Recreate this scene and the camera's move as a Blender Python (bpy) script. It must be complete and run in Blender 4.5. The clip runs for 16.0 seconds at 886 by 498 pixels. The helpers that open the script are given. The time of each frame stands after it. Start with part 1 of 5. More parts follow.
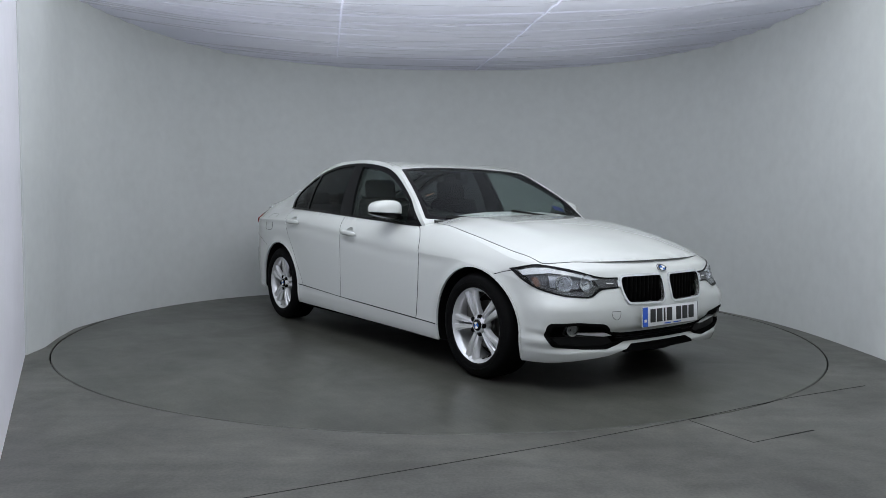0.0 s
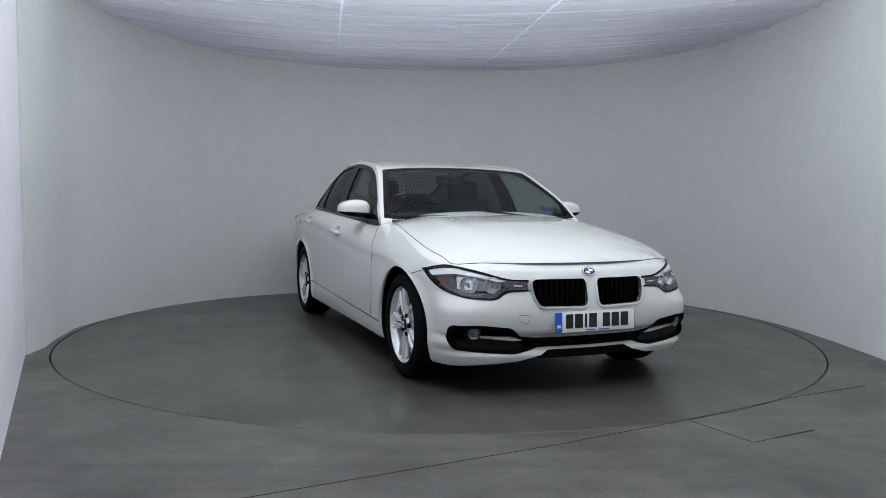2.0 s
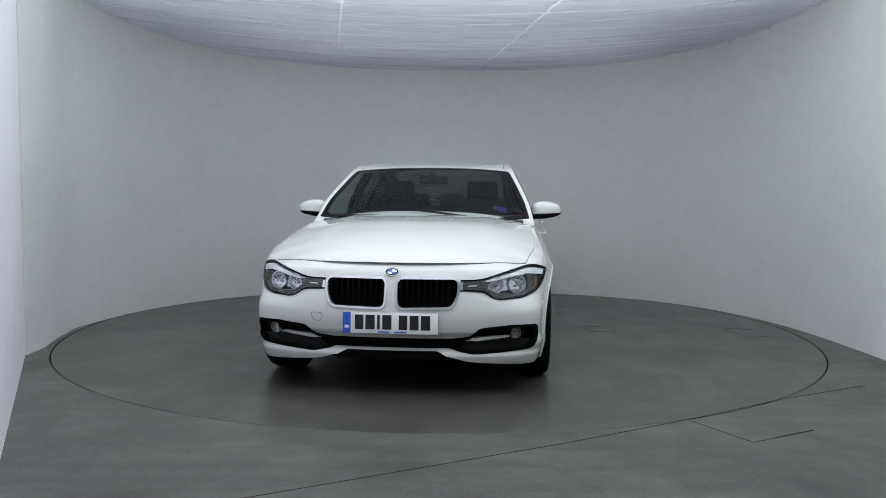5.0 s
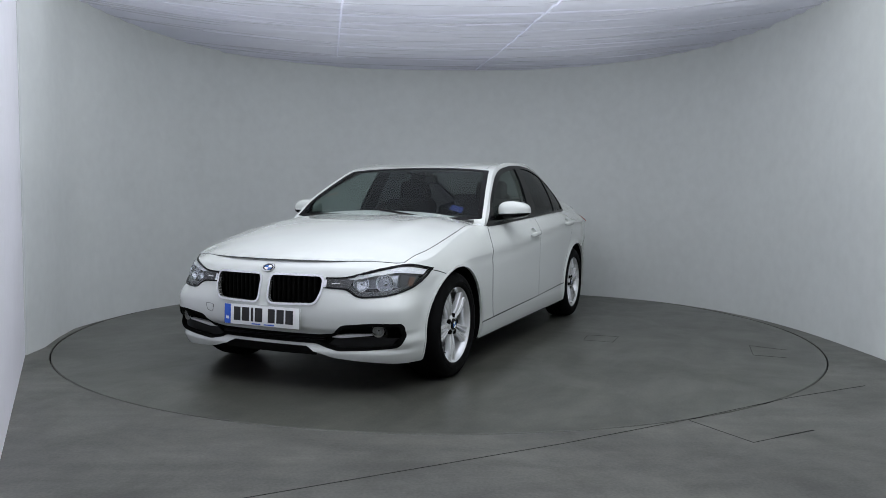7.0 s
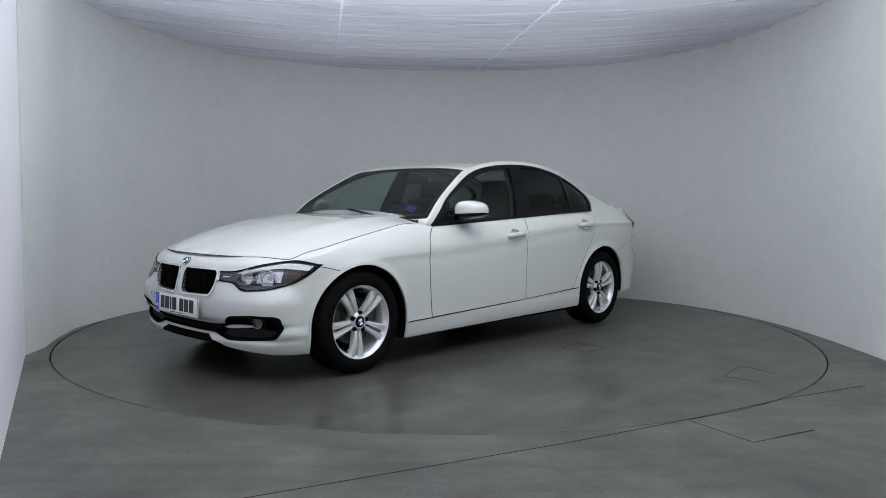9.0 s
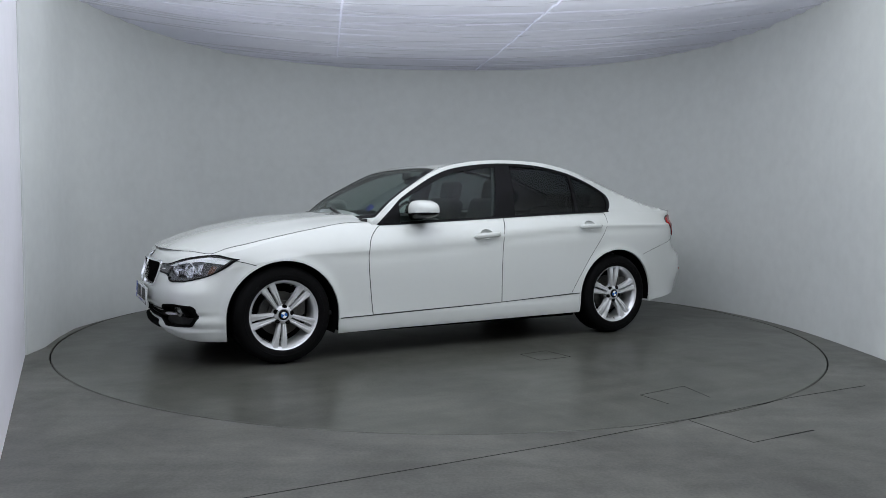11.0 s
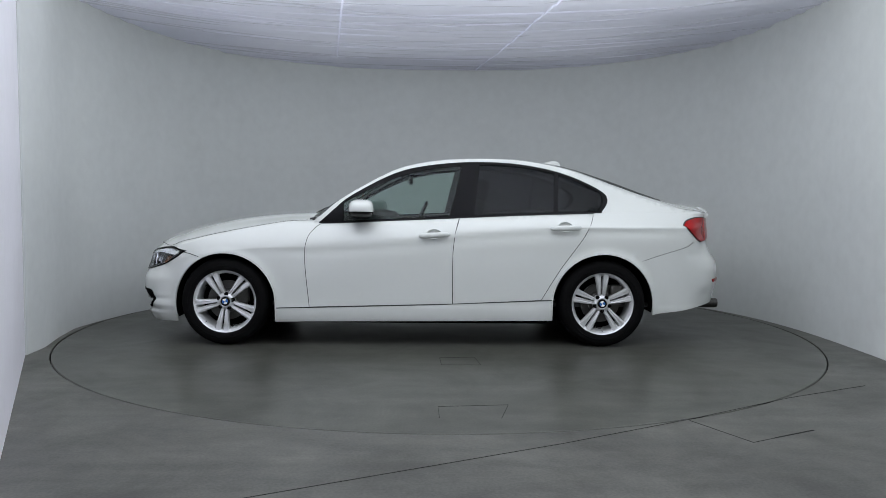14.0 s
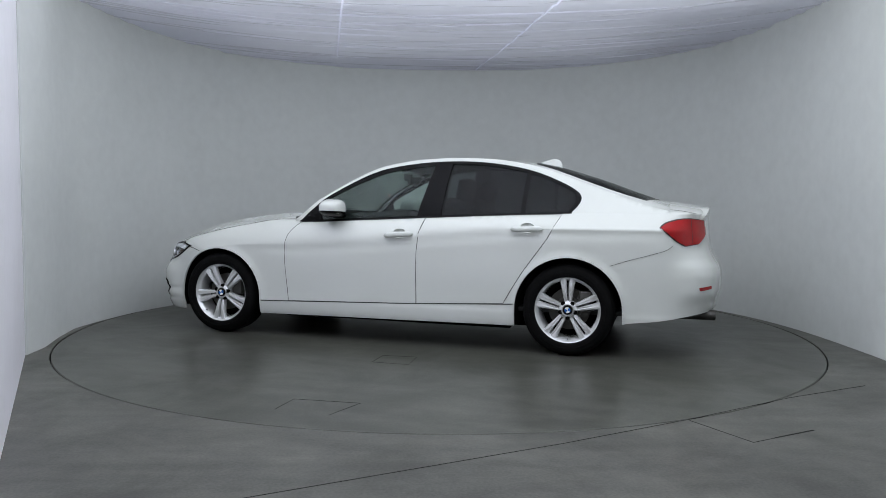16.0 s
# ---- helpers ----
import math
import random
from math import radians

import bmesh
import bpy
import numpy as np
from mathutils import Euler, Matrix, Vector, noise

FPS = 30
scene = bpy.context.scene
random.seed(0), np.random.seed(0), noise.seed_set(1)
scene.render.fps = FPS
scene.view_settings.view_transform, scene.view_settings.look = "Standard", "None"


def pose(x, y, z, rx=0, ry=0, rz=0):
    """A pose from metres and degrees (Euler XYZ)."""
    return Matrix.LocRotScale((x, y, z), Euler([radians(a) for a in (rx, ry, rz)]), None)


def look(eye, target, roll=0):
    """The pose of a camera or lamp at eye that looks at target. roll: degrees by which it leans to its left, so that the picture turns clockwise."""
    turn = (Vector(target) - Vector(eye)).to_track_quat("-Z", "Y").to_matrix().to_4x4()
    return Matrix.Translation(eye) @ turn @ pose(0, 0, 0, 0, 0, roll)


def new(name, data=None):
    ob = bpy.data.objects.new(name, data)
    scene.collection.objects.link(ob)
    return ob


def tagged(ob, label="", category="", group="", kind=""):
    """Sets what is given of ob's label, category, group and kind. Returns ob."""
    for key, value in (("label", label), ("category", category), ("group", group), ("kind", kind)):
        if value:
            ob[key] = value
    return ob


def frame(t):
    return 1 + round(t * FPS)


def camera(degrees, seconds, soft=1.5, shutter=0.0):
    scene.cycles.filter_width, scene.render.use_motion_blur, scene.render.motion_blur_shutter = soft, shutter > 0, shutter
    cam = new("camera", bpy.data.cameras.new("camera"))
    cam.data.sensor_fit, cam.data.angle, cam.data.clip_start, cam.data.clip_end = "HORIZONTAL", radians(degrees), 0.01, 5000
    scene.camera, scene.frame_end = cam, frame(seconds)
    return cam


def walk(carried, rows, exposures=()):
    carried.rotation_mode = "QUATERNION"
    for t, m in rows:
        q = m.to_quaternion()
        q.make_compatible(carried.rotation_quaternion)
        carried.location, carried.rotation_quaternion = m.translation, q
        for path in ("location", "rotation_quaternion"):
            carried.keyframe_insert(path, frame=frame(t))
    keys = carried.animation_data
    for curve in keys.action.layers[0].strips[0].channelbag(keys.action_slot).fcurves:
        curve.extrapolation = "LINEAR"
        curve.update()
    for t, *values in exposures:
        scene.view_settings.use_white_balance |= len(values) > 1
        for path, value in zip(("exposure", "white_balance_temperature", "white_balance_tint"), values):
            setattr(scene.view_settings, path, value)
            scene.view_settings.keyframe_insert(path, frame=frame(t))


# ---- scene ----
cam = camera(60.81, 16.0, soft=0.65)
EYE = (0.0, -6.403, 1.087)
VIEW = look(EYE, (0.032, 3.576, 0.440), 0.52)
walk(cam, [(0, VIEW), (16, VIEW)])

# ---- light: lamps above a stretched fabric ceiling ----
world = bpy.data.worlds.new("world")
scene.world = world
world.use_nodes = True
world.node_tree.nodes["Background"].inputs[0].default_value = (0.8, 0.85, 1.0, 1)
world.node_tree.nodes["Background"].inputs[1].default_value = 0.02
scene.view_settings.exposure = 0.0


def lamp(name, m, sx, sy, watts, colour):
    data = bpy.data.lights.new(name, "AREA")
    data.shape, data.size, data.size_y, data.energy, data.color = "RECTANGLE", sx, sy, watts, colour
    ob = new(name, data)
    ob.matrix_world = m
    return ob


lamp("lamp_over_fabric", pose(-0.42, -2.90, 3.25), 6.1, 4.4, 172, (0.955, 1.0, 0.985))
lamp("lamp_over_fabric", pose(0, 0.9, 3.2), 3.6, 1.6, 7, (0.95, 1.0, 0.975))


# ---- materials ----
def material(name, colour, rough, metal=0.0, coat=0.0, vary=0.0, scale=8.0, bump=0.0, bump_scale=200.0, spec=0.5, glow=0.0):
    m = bpy.data.materials.new(name)
    m.use_nodes = True
    nt = m.node_tree
    b = nt.nodes["Principled BSDF"]
    b.inputs["Base Color"].default_value = (*colour, 1)
    b.inputs["Roughness"].default_value = rough
    b.inputs["Metallic"].default_value = metal
    b.inputs["Coat Weight"].default_value = coat
    b.inputs["Coat Roughness"].default_value = 0.03
    b.inputs["Specular IOR Level"].default_value = spec
    if glow:
        b.inputs["Emission Color"].default_value = (*colour, 1)
        b.inputs["Emission Strength"].default_value = glow
    tc = nt.nodes.new("ShaderNodeTexCoord")
    if vary:
        fine, wide = nt.nodes.new("ShaderNodeTexNoise"), nt.nodes.new("ShaderNodeTexNoise")
        fine.inputs["Scale"].default_value, fine.inputs["Detail"].default_value = scale * 9, 6
        wide.inputs["Scale"].default_value, wide.inputs["Detail"].default_value = scale, 5
        for n in (fine, wide):
            nt.links.new(tc.outputs["Object"], n.inputs["Vector"])
        mix = nt.nodes.new("ShaderNodeMath")
        mix.operation = "ADD"
        nt.links.new(fine.outputs["Fac"], mix.inputs[0])
        nt.links.new(wide.outputs["Fac"], mix.inputs[1])
        ramp = nt.nodes.new("ShaderNodeMapRange")
        ramp.inputs["From Min"].default_value, ramp.inputs["From Max"].default_value = 0.65, 1.35
        ramp.inputs["To Min"].default_value, ramp.inputs["To Max"].default_value = 1 - vary, 1 + vary
        nt.links.new(mix.outputs[0], ramp.inputs["Value"])
        mul = nt.nodes.new("ShaderNodeVectorMath")
        mul.operation = "SCALE"
        mul.inputs[0].default_value = colour
        nt.links.new(ramp.outputs["Result"], mul.inputs["Scale"])
        nt.links.new(mul.outputs["Vector"], b.inputs["Base Color"])
        rr = nt.nodes.new("ShaderNodeMapRange")
        rr.inputs["From Min"].default_value, rr.inputs["From Max"].default_value = 0.3, 0.7
        rr.inputs["To Min"].default_value, rr.inputs["To Max"].default_value = rough * (1 - vary * 0.7), rough * (1 + vary * 0.7)
        nt.links.new(wide.outputs["Fac"], rr.inputs["Value"])
        nt.links.new(rr.outputs["Result"], b.inputs["Roughness"])
    if bump:
        n = nt.nodes.new("ShaderNodeTexNoise")
        n.inputs["Scale"].default_value, n.inputs["Detail"].default_value = bump_scale, 4
        nt.links.new(tc.outputs["Object"], n.inputs["Vector"])
        bp = nt.nodes.new("ShaderNodeBump")
        bp.inputs["Strength"].default_value, bp.inputs["Distance"].default_value = bump, 0.004
        nt.links.new(n.outputs["Fac"], bp.inputs["Height"])
        nt.links.new(bp.outputs["Normal"], b.inputs["Normal"])
    return m


def glass(name, colour, rough=0.0):
    """A thin pane: tinted transparent, with more gloss at a slant."""
    m = bpy.data.materials.new(name)
    m.use_nodes = True
    nt = m.node_tree
    nt.nodes.remove(nt.nodes["Principled BSDF"])
    out = nt.nodes["Material Output"]
    t, g, f, x = (nt.nodes.new("ShaderNode" + k) for k in ("BsdfTransparent", "BsdfGlossy", "LayerWeight", "MixShader"))
    pw, ma = nt.nodes.new("ShaderNodeMath"), nt.nodes.new("ShaderNodeMath")
    pw.operation, ma.operation = "POWER", "MULTIPLY_ADD"
    pw.inputs[1].default_value, ma.inputs[1].default_value, ma.inputs[2].default_value = 5.0, 0.45, 0.028
    t.inputs["Color"].default_value = (*colour, 1)
    g.inputs["Roughness"].default_value = 0.02 + rough
    nt.links.new(f.outputs["Facing"], pw.inputs[0])
    nt.links.new(pw.outputs[0], ma.inputs[0])
    nt.links.new(ma.outputs[0], x.inputs[0])
    nt.links.new(t.outputs[0], x.inputs[1])
    nt.links.new(g.outputs[0], x.inputs[2])
    nt.links.new(x.outputs[0], out.inputs["Surface"])
    return m


def concrete(name, colour, rough):
    """Painted screed: broad stains, long trowel streaks, fine speckle and scuffs."""
    m = material(name, colour, rough, vary=0.24, scale=1.1, spec=0.38)
    nt = m.node_tree
    b = nt.nodes["Principled BSDF"]
    nt.links.remove(b.inputs["Roughness"].links[0])
    tc = nt.nodes.new("ShaderNodeTexCoord")
    mp = nt.nodes.new("ShaderNodeMapping")
    mp.inputs["Scale"].default_value = (0.7, 3.5, 1)
    mp.inputs["Rotation"].default_value = (0, 0, 0.3)
    st, sp = nt.nodes.new("ShaderNodeTexNoise"), nt.nodes.new("ShaderNodeTexNoise")
    st.inputs["Scale"].default_value, st.inputs["Detail"].default_value = 2.2, 8
    sp.inputs["Scale"].default_value, sp.inputs["Detail"].default_value = 75, 3
    nt.links.new(tc.outputs["Object"], mp.inputs["Vector"])
    nt.links.new(mp.outputs["Vector"], st.inputs["Vector"])
    nt.links.new(tc.outputs["Object"], sp.inputs["Vector"])
    add = nt.nodes.new("ShaderNodeMath")
    add.operation = "ADD"
    nt.links.new(st.outputs["Fac"], add.inputs[0])
    nt.links.new(sp.outputs["Fac"], add.inputs[1])
    r = nt.nodes.new("ShaderNodeMapRange")
    r.inputs["From Min"].default_value, r.inputs["From Max"].default_value = 0.7, 1.3
    r.inputs["To Min"].default_value, r.inputs["To Max"].default_value = 0.64, 1.36
    nt.links.new(add.outputs[0], r.inputs["Value"])
    old = b.inputs["Base Color"].links[0].from_socket
    mul = nt.nodes.new("ShaderNodeVectorMath")
    mul.operation = "SCALE"
    nt.links.new(old, mul.inputs[0])
    nt.links.new(r.outputs["Result"], mul.inputs["Scale"])
    # worn blotches that are darker and duller
    worn = nt.nodes.new("ShaderNodeTexNoise")
    worn.inputs["Scale"].default_value, worn.inputs["Detail"].default_value = 1.7, 9
    worn.inputs["Roughness"].default_value, worn.inputs["Distortion"].default_value = 0.68, 0.6
    nt.links.new(tc.outputs["Object"], worn.inputs["Vector"])
    patch, dull = nt.nodes.new("ShaderNodeMapRange"), nt.nodes.new("ShaderNodeMapRange")
    for node, lo, hi in ((patch, 1.10, 0.78), (dull, rough * 0.93, rough * 1.12)):
        node.inputs["From Min"].default_value, node.inputs["From Max"].default_value = 0.40, 0.66
        node.inputs["To Min"].default_value, node.inputs["To Max"].default_value = lo, hi
        nt.links.new(worn.outputs["Fac"], node.inputs["Value"])
    mul2 = nt.nodes.new("ShaderNodeVectorMath")
    mul2.operation = "SCALE"
    nt.links.new(mul.outputs["Vector"], mul2.inputs[0])
    nt.links.new(patch.outputs["Result"], mul2.inputs["Scale"])
    nt.links.new(mul2.outputs["Vector"], b.inputs["Base Color"])
    nt.links.new(dull.outputs["Result"], b.inputs["Roughness"])
    return m


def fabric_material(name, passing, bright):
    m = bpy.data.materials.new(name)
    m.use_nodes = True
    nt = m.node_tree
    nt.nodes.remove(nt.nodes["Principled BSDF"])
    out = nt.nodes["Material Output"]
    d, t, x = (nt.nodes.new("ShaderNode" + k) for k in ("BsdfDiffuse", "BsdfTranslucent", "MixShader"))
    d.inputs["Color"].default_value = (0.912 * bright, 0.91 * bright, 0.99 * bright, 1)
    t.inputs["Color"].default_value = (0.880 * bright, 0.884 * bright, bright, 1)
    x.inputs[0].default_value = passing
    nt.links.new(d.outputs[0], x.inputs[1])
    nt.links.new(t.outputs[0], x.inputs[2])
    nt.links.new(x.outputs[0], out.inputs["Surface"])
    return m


FABRIC = fabric_material("white_fabric", 0.5, 0.97)
# folds: doubled cloth passes less, and crease darkness is put into its colour
FOLD = fabric_material("darkened_fold_fabric", 0.32, 0.78)
SEAM_TAPE = fabric_material("seam_fabric", 0.72, 0.98)
WALL = material("white_wall_paint", (0.603, 0.624, 0.626), 0.55, vary=0.05, scale=1.2, bump=0.05, bump_scale=30)
PANEL = material("white_panel_paint", (0.80, 0.79, 0.86), 0.5, vary=0.03, scale=1.5, bump=0.05, bump_scale=30)
FLOOR = concrete("grey_floor_paint", (0.071, 0.0715, 0.0645), 0.40)
DISC = concrete("turntable_paint", (0.054, 0.0550, 0.0485), 0.31)
JOINT = material("dark_joint", (0.012, 0.012, 0.012), 0.9)
PAINT = material("white_car_paint", (0.60, 0.62, 0.61), 0.24, coat=1.0, vary=0.01, scale=3)
GAP = material("panel_gap_black", (0.02, 0.021, 0.022), 0.8)
BLACK = material("black_plastic", (0.010, 0.010, 0.011), 0.55, spec=0.25, vary=0.1, scale=20)
GLOSS_BLACK = material("gloss_black_trim", (0.006, 0.006, 0.007), 0.22, spec=0.12)
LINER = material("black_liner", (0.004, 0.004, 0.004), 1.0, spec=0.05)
RUBBER = material("tyre_rubber", (0.0045, 0.0045, 0.005), 0.7, spec=0.06, vary=0.2, scale=14, bump=0.2, bump_scale=90)
ALLOY = material("silver_alloy", (0.80, 0.81, 0.83), 0.20, metal=0.60, coat=0.4, vary=0.05, scale=10)
STEEL = material("brake_steel", (0.09, 0.088, 0.085), 0.5, metal=0.9, vary=0.2, scale=12)
CHROME = material("chrome", (0.80, 0.81, 0.83), 0.10, metal=1.0)
REFLECTOR = material("lamp_reflector", (0.90, 0.91, 0.93), 0.14, metal=0.9)
FOG_GREY = material("fog_reflector_grey", (0.34, 0.34, 0.33), 0.3, metal=0.5)
LAMP_GREY = material("lamp_housing_grey", (0.055, 0.056, 0.060), 0.35, vary=0.1, scale=20)
SURROUND = material("grille_chrome", (0.84, 0.85, 0.87), 0.16, metal=0.9)
SATIN = material("satin_silver", (0.68, 0.69, 0.70), 0.3)
# whiter than the seen walls, to throw fill onto the car
FILL_WALL = material("fill_wall_white", (0.80, 0.80, 0.80), 0.6, vary=0.03, scale=1.5)
LENS = glass("clear_lens", (0.93, 0.94, 0.95))
SCREEN_GLASS = glass("windscreen_glass", (0.66, 0.70, 0.69))
SIDE_GLASS = glass("front_side_glass", (0.80, 0.86, 0.84))
TINTED = glass("tinted_glass", (0.38, 0.40, 0.41))
REAR_GLASS = glass("rear_screen_glass", (0.50, 0.52, 0.52))
RED = material("red_lamp_lens", (0.32, 0.003, 0.005), 0.2, coat=0.25, spec=0.25, vary=0.15, scale=18)
AMBER = material("amber_lens", (0.12, 0.052, 0.026), 0.3, coat=0.8)
BLUE = material("emblem_blue", (0.03, 0.13, 0.42), 0.25, coat=0.8)
PLATE_BLUE = material("plate_blue_band", (0.02, 0.10, 0.55), 0.35)
WHITE = material("plate_white", (0.78, 0.79, 0.80), 0.35)
LETTER = material("plate_black", (0.012, 0.012, 0.014), 0.4)
TRIM = material("dark_cabin_trim", (0.022, 0.023, 0.025), 0.6, vary=0.15, scale=12, bump=0.15)
SEATCLOTH = material("black_seat_cloth", (0.028, 0.028, 0.031), 0.85, vary=0.15, scale=14, bump=0.3, bump_scale=260)
HEADLINER = material("grey_headliner", (0.42, 0.42, 0.41), 0.9, vary=0.04, scale=10)
STICKER = material("blue_sticker", (0.07, 0.09, 0.38), 0.6)
PAPER = material("orange_paper", (0.72, 0.35, 0.22), 0.7)


# ---- building helpers ----
def mesh_object(name, verts, faces, mat, parent=None, label="", smooth=True, sharp=40):
    me = bpy.data.meshes.new(name)
    me.from_pydata([tuple(v) for v in verts], [], faces)
    me.materials.append(mat)
    me.validate()
    if smooth:
        me.polygons.foreach_set("use_smooth", [True] * len(me.polygons))
        me.set_sharp_from_angle(angle=radians(sharp))
    me.update()
    ob = new(name, me)
    if parent:
        ob.parent = parent
    if label:
        tagged(ob, label)
    return ob


def part(name, bm, mat, parent, label="", sharp=40):
    bmesh.ops.recalc_face_normals(bm, faces=bm.faces)
    me = bpy.data.meshes.new(name)
    bm.to_mesh(me)
    bm.free()
    me.materials.append(mat)
    me.polygons.foreach_set("use_smooth", [True] * len(me.polygons))
    me.set_sharp_from_angle(angle=radians(sharp))
    ob = new(name, me)
    ob.parent = parent
    if label:
        tagged(ob, label)
    return ob


def curve_of(knots):
    """A smooth function through knots ((x, y), ...), x rising: monotone cubic."""
    ks = sorted(knots)
    xs, ys = np.array([k[0] for k in ks], float), np.array([k[1] for k in ks], float)
    h, d = np.diff(xs), np.diff(ys) / np.diff(xs)
    m = np.empty(len(xs))
    m[0], m[-1] = d[0], d[-1]
    for i in range(1, len(xs) - 1):
        if d[i - 1] * d[i] <= 0:
            m[i] = 0
        else:
            w1, w2 = 2 * h[i] + h[i - 1], h[i] + 2 * h[i - 1]
            m[i] = (w1 + w2) / (w1 / d[i - 1] + w2 / d[i])

    def f(x):
        if x <= xs[0]:
            return float(ys[0])
        if x >= xs[-1]:
            return float(ys[-1])
        i = int(np.searchsorted(xs, x) - 1)
        t = (x - xs[i]) / h[i]
        return float((1 + 2 * t) * (1 - t) ** 2 * ys[i] + t * (1 - t) ** 2 * h[i] * m[i] + t * t * (3 - 2 * t) * ys[i + 1] + t * t * (t - 1) * h[i] * m[i + 1])
    return f


def spline(points, n=8, closed=False):
    """Catmull-Rom through 2D points."""
    p = [np.array(q, float) for q in points]
    k = len(p)
    out = []
    for i in range(k if closed else k - 1):
        a, b = p[i], p[(i + 1) % k]
        z = p[i - 1] if (closed or i) else 2 * a - b
        c = p[(i + 2) % k] if (closed or i + 2 < k) else 2 * b - a
        for j in range(n):
            t = j / n
            out.append(0.5 * ((2 * a) + (b - z) * t + (2 * z - 5 * a + 4 * b - c) * t * t + (3 * a - z - 3 * b + c) * t ** 3))
    if not closed:
        out.append(p[-1])
    return [tuple(q) for q in out]


def blend(a, b, x):
    t = min(1, max(0, (x - a) / (b - a)))
    return t * t * (3 - 2 * t)


def box(bm, cx, cy, cz, sx, sy, sz, bevel=0.0, seg=2):
    r = bmesh.ops.create_cube(bm, size=1, matrix=Matrix.Translation((cx, cy, cz)) @ Matrix.Diagonal((sx, sy, sz, 1)))
    if bevel:
        es = {e for v in r["verts"] for e in v.link_edges}
        bmesh.ops.bevel(bm, geom=list(es), offset=bevel, segments=seg, affect="EDGES", profile=0.5)
    return r["verts"]


def lathe(profile, n=64, axis="y"):
    """Verts and faces of (radius, height) turned round the y axis."""
    vs, fs = [], []
    for i in range(n):
        a = 2 * math.pi * i / n
        for r, h in profile:
            vs.append((r * math.cos(a), h, r * math.sin(a)) if axis == "y" else (r * math.cos(a), r * math.sin(a), h))
    k = len(profile)
    for i in range(n):
        j = (i + 1) % n
        for q in range(k - 1):
            fs.append((i * k + q, i * k + q + 1, j * k + q + 1, j * k + q))
    return vs, fs


# ---- the photo booth ----
R_DISC = 2.955


def wall_line():
    """Plan of the curved back wall, from the near left round to the far right."""
    pts = [(-2.83, -1.28), (-2.85, -1.0), (-2.95, -0.6)]
    for i in range(0, 97):
        a = radians(176 - i * (176 + 4) / 96)
        c, s = math.cos(a), math.sin(a)
        x = 0.04 + 3.07 * math.copysign(abs(c) ** (2 / 2.6), c)
        y = -0.8 + 3.356 * math.copysign(abs(s) ** (2 / 2.6), s)
        if y > -0.35 or x > 0:
            pts.append((x, y))
    pts += [(3.14, -1.3), (3.16, -2.2), (3.16, -4.0), (3.16, -8.0)]
    return pts


def slab_wall(name, line, z0, z1, thick, mat, label, side=1):
    vs, fs = [], []
    n = len(line)
    p = [Vector(q) for q in line]
    for i in range(n):
        d = (p[min(n - 1, i + 1)] - p[max(0, i - 1)]).normalized()
        o = Vector((-d.y, d.x)) * thick * side
        for q in (p[i], p[i] + o):
            vs += [(q.x, q.y, z0), (q.x, q.y, z1)]
    for i in range(n - 1):
        a, b = 4 * i, 4 * i + 4
        fs += [(a, b, b + 1, a + 1), (a + 2, a + 3, b + 3, b + 2), (a + 1, b + 1, b + 3, a + 3), (a, a + 2, b + 2, b)]
    fs += [(0, 1, 3, 2), (4 * n - 4, 4 * n - 2, 4 * n - 1, 4 * n - 3)]
    return tagged(mesh_object(name, vs, fs, mat, sharp=30), label, "wall", kind="structure")


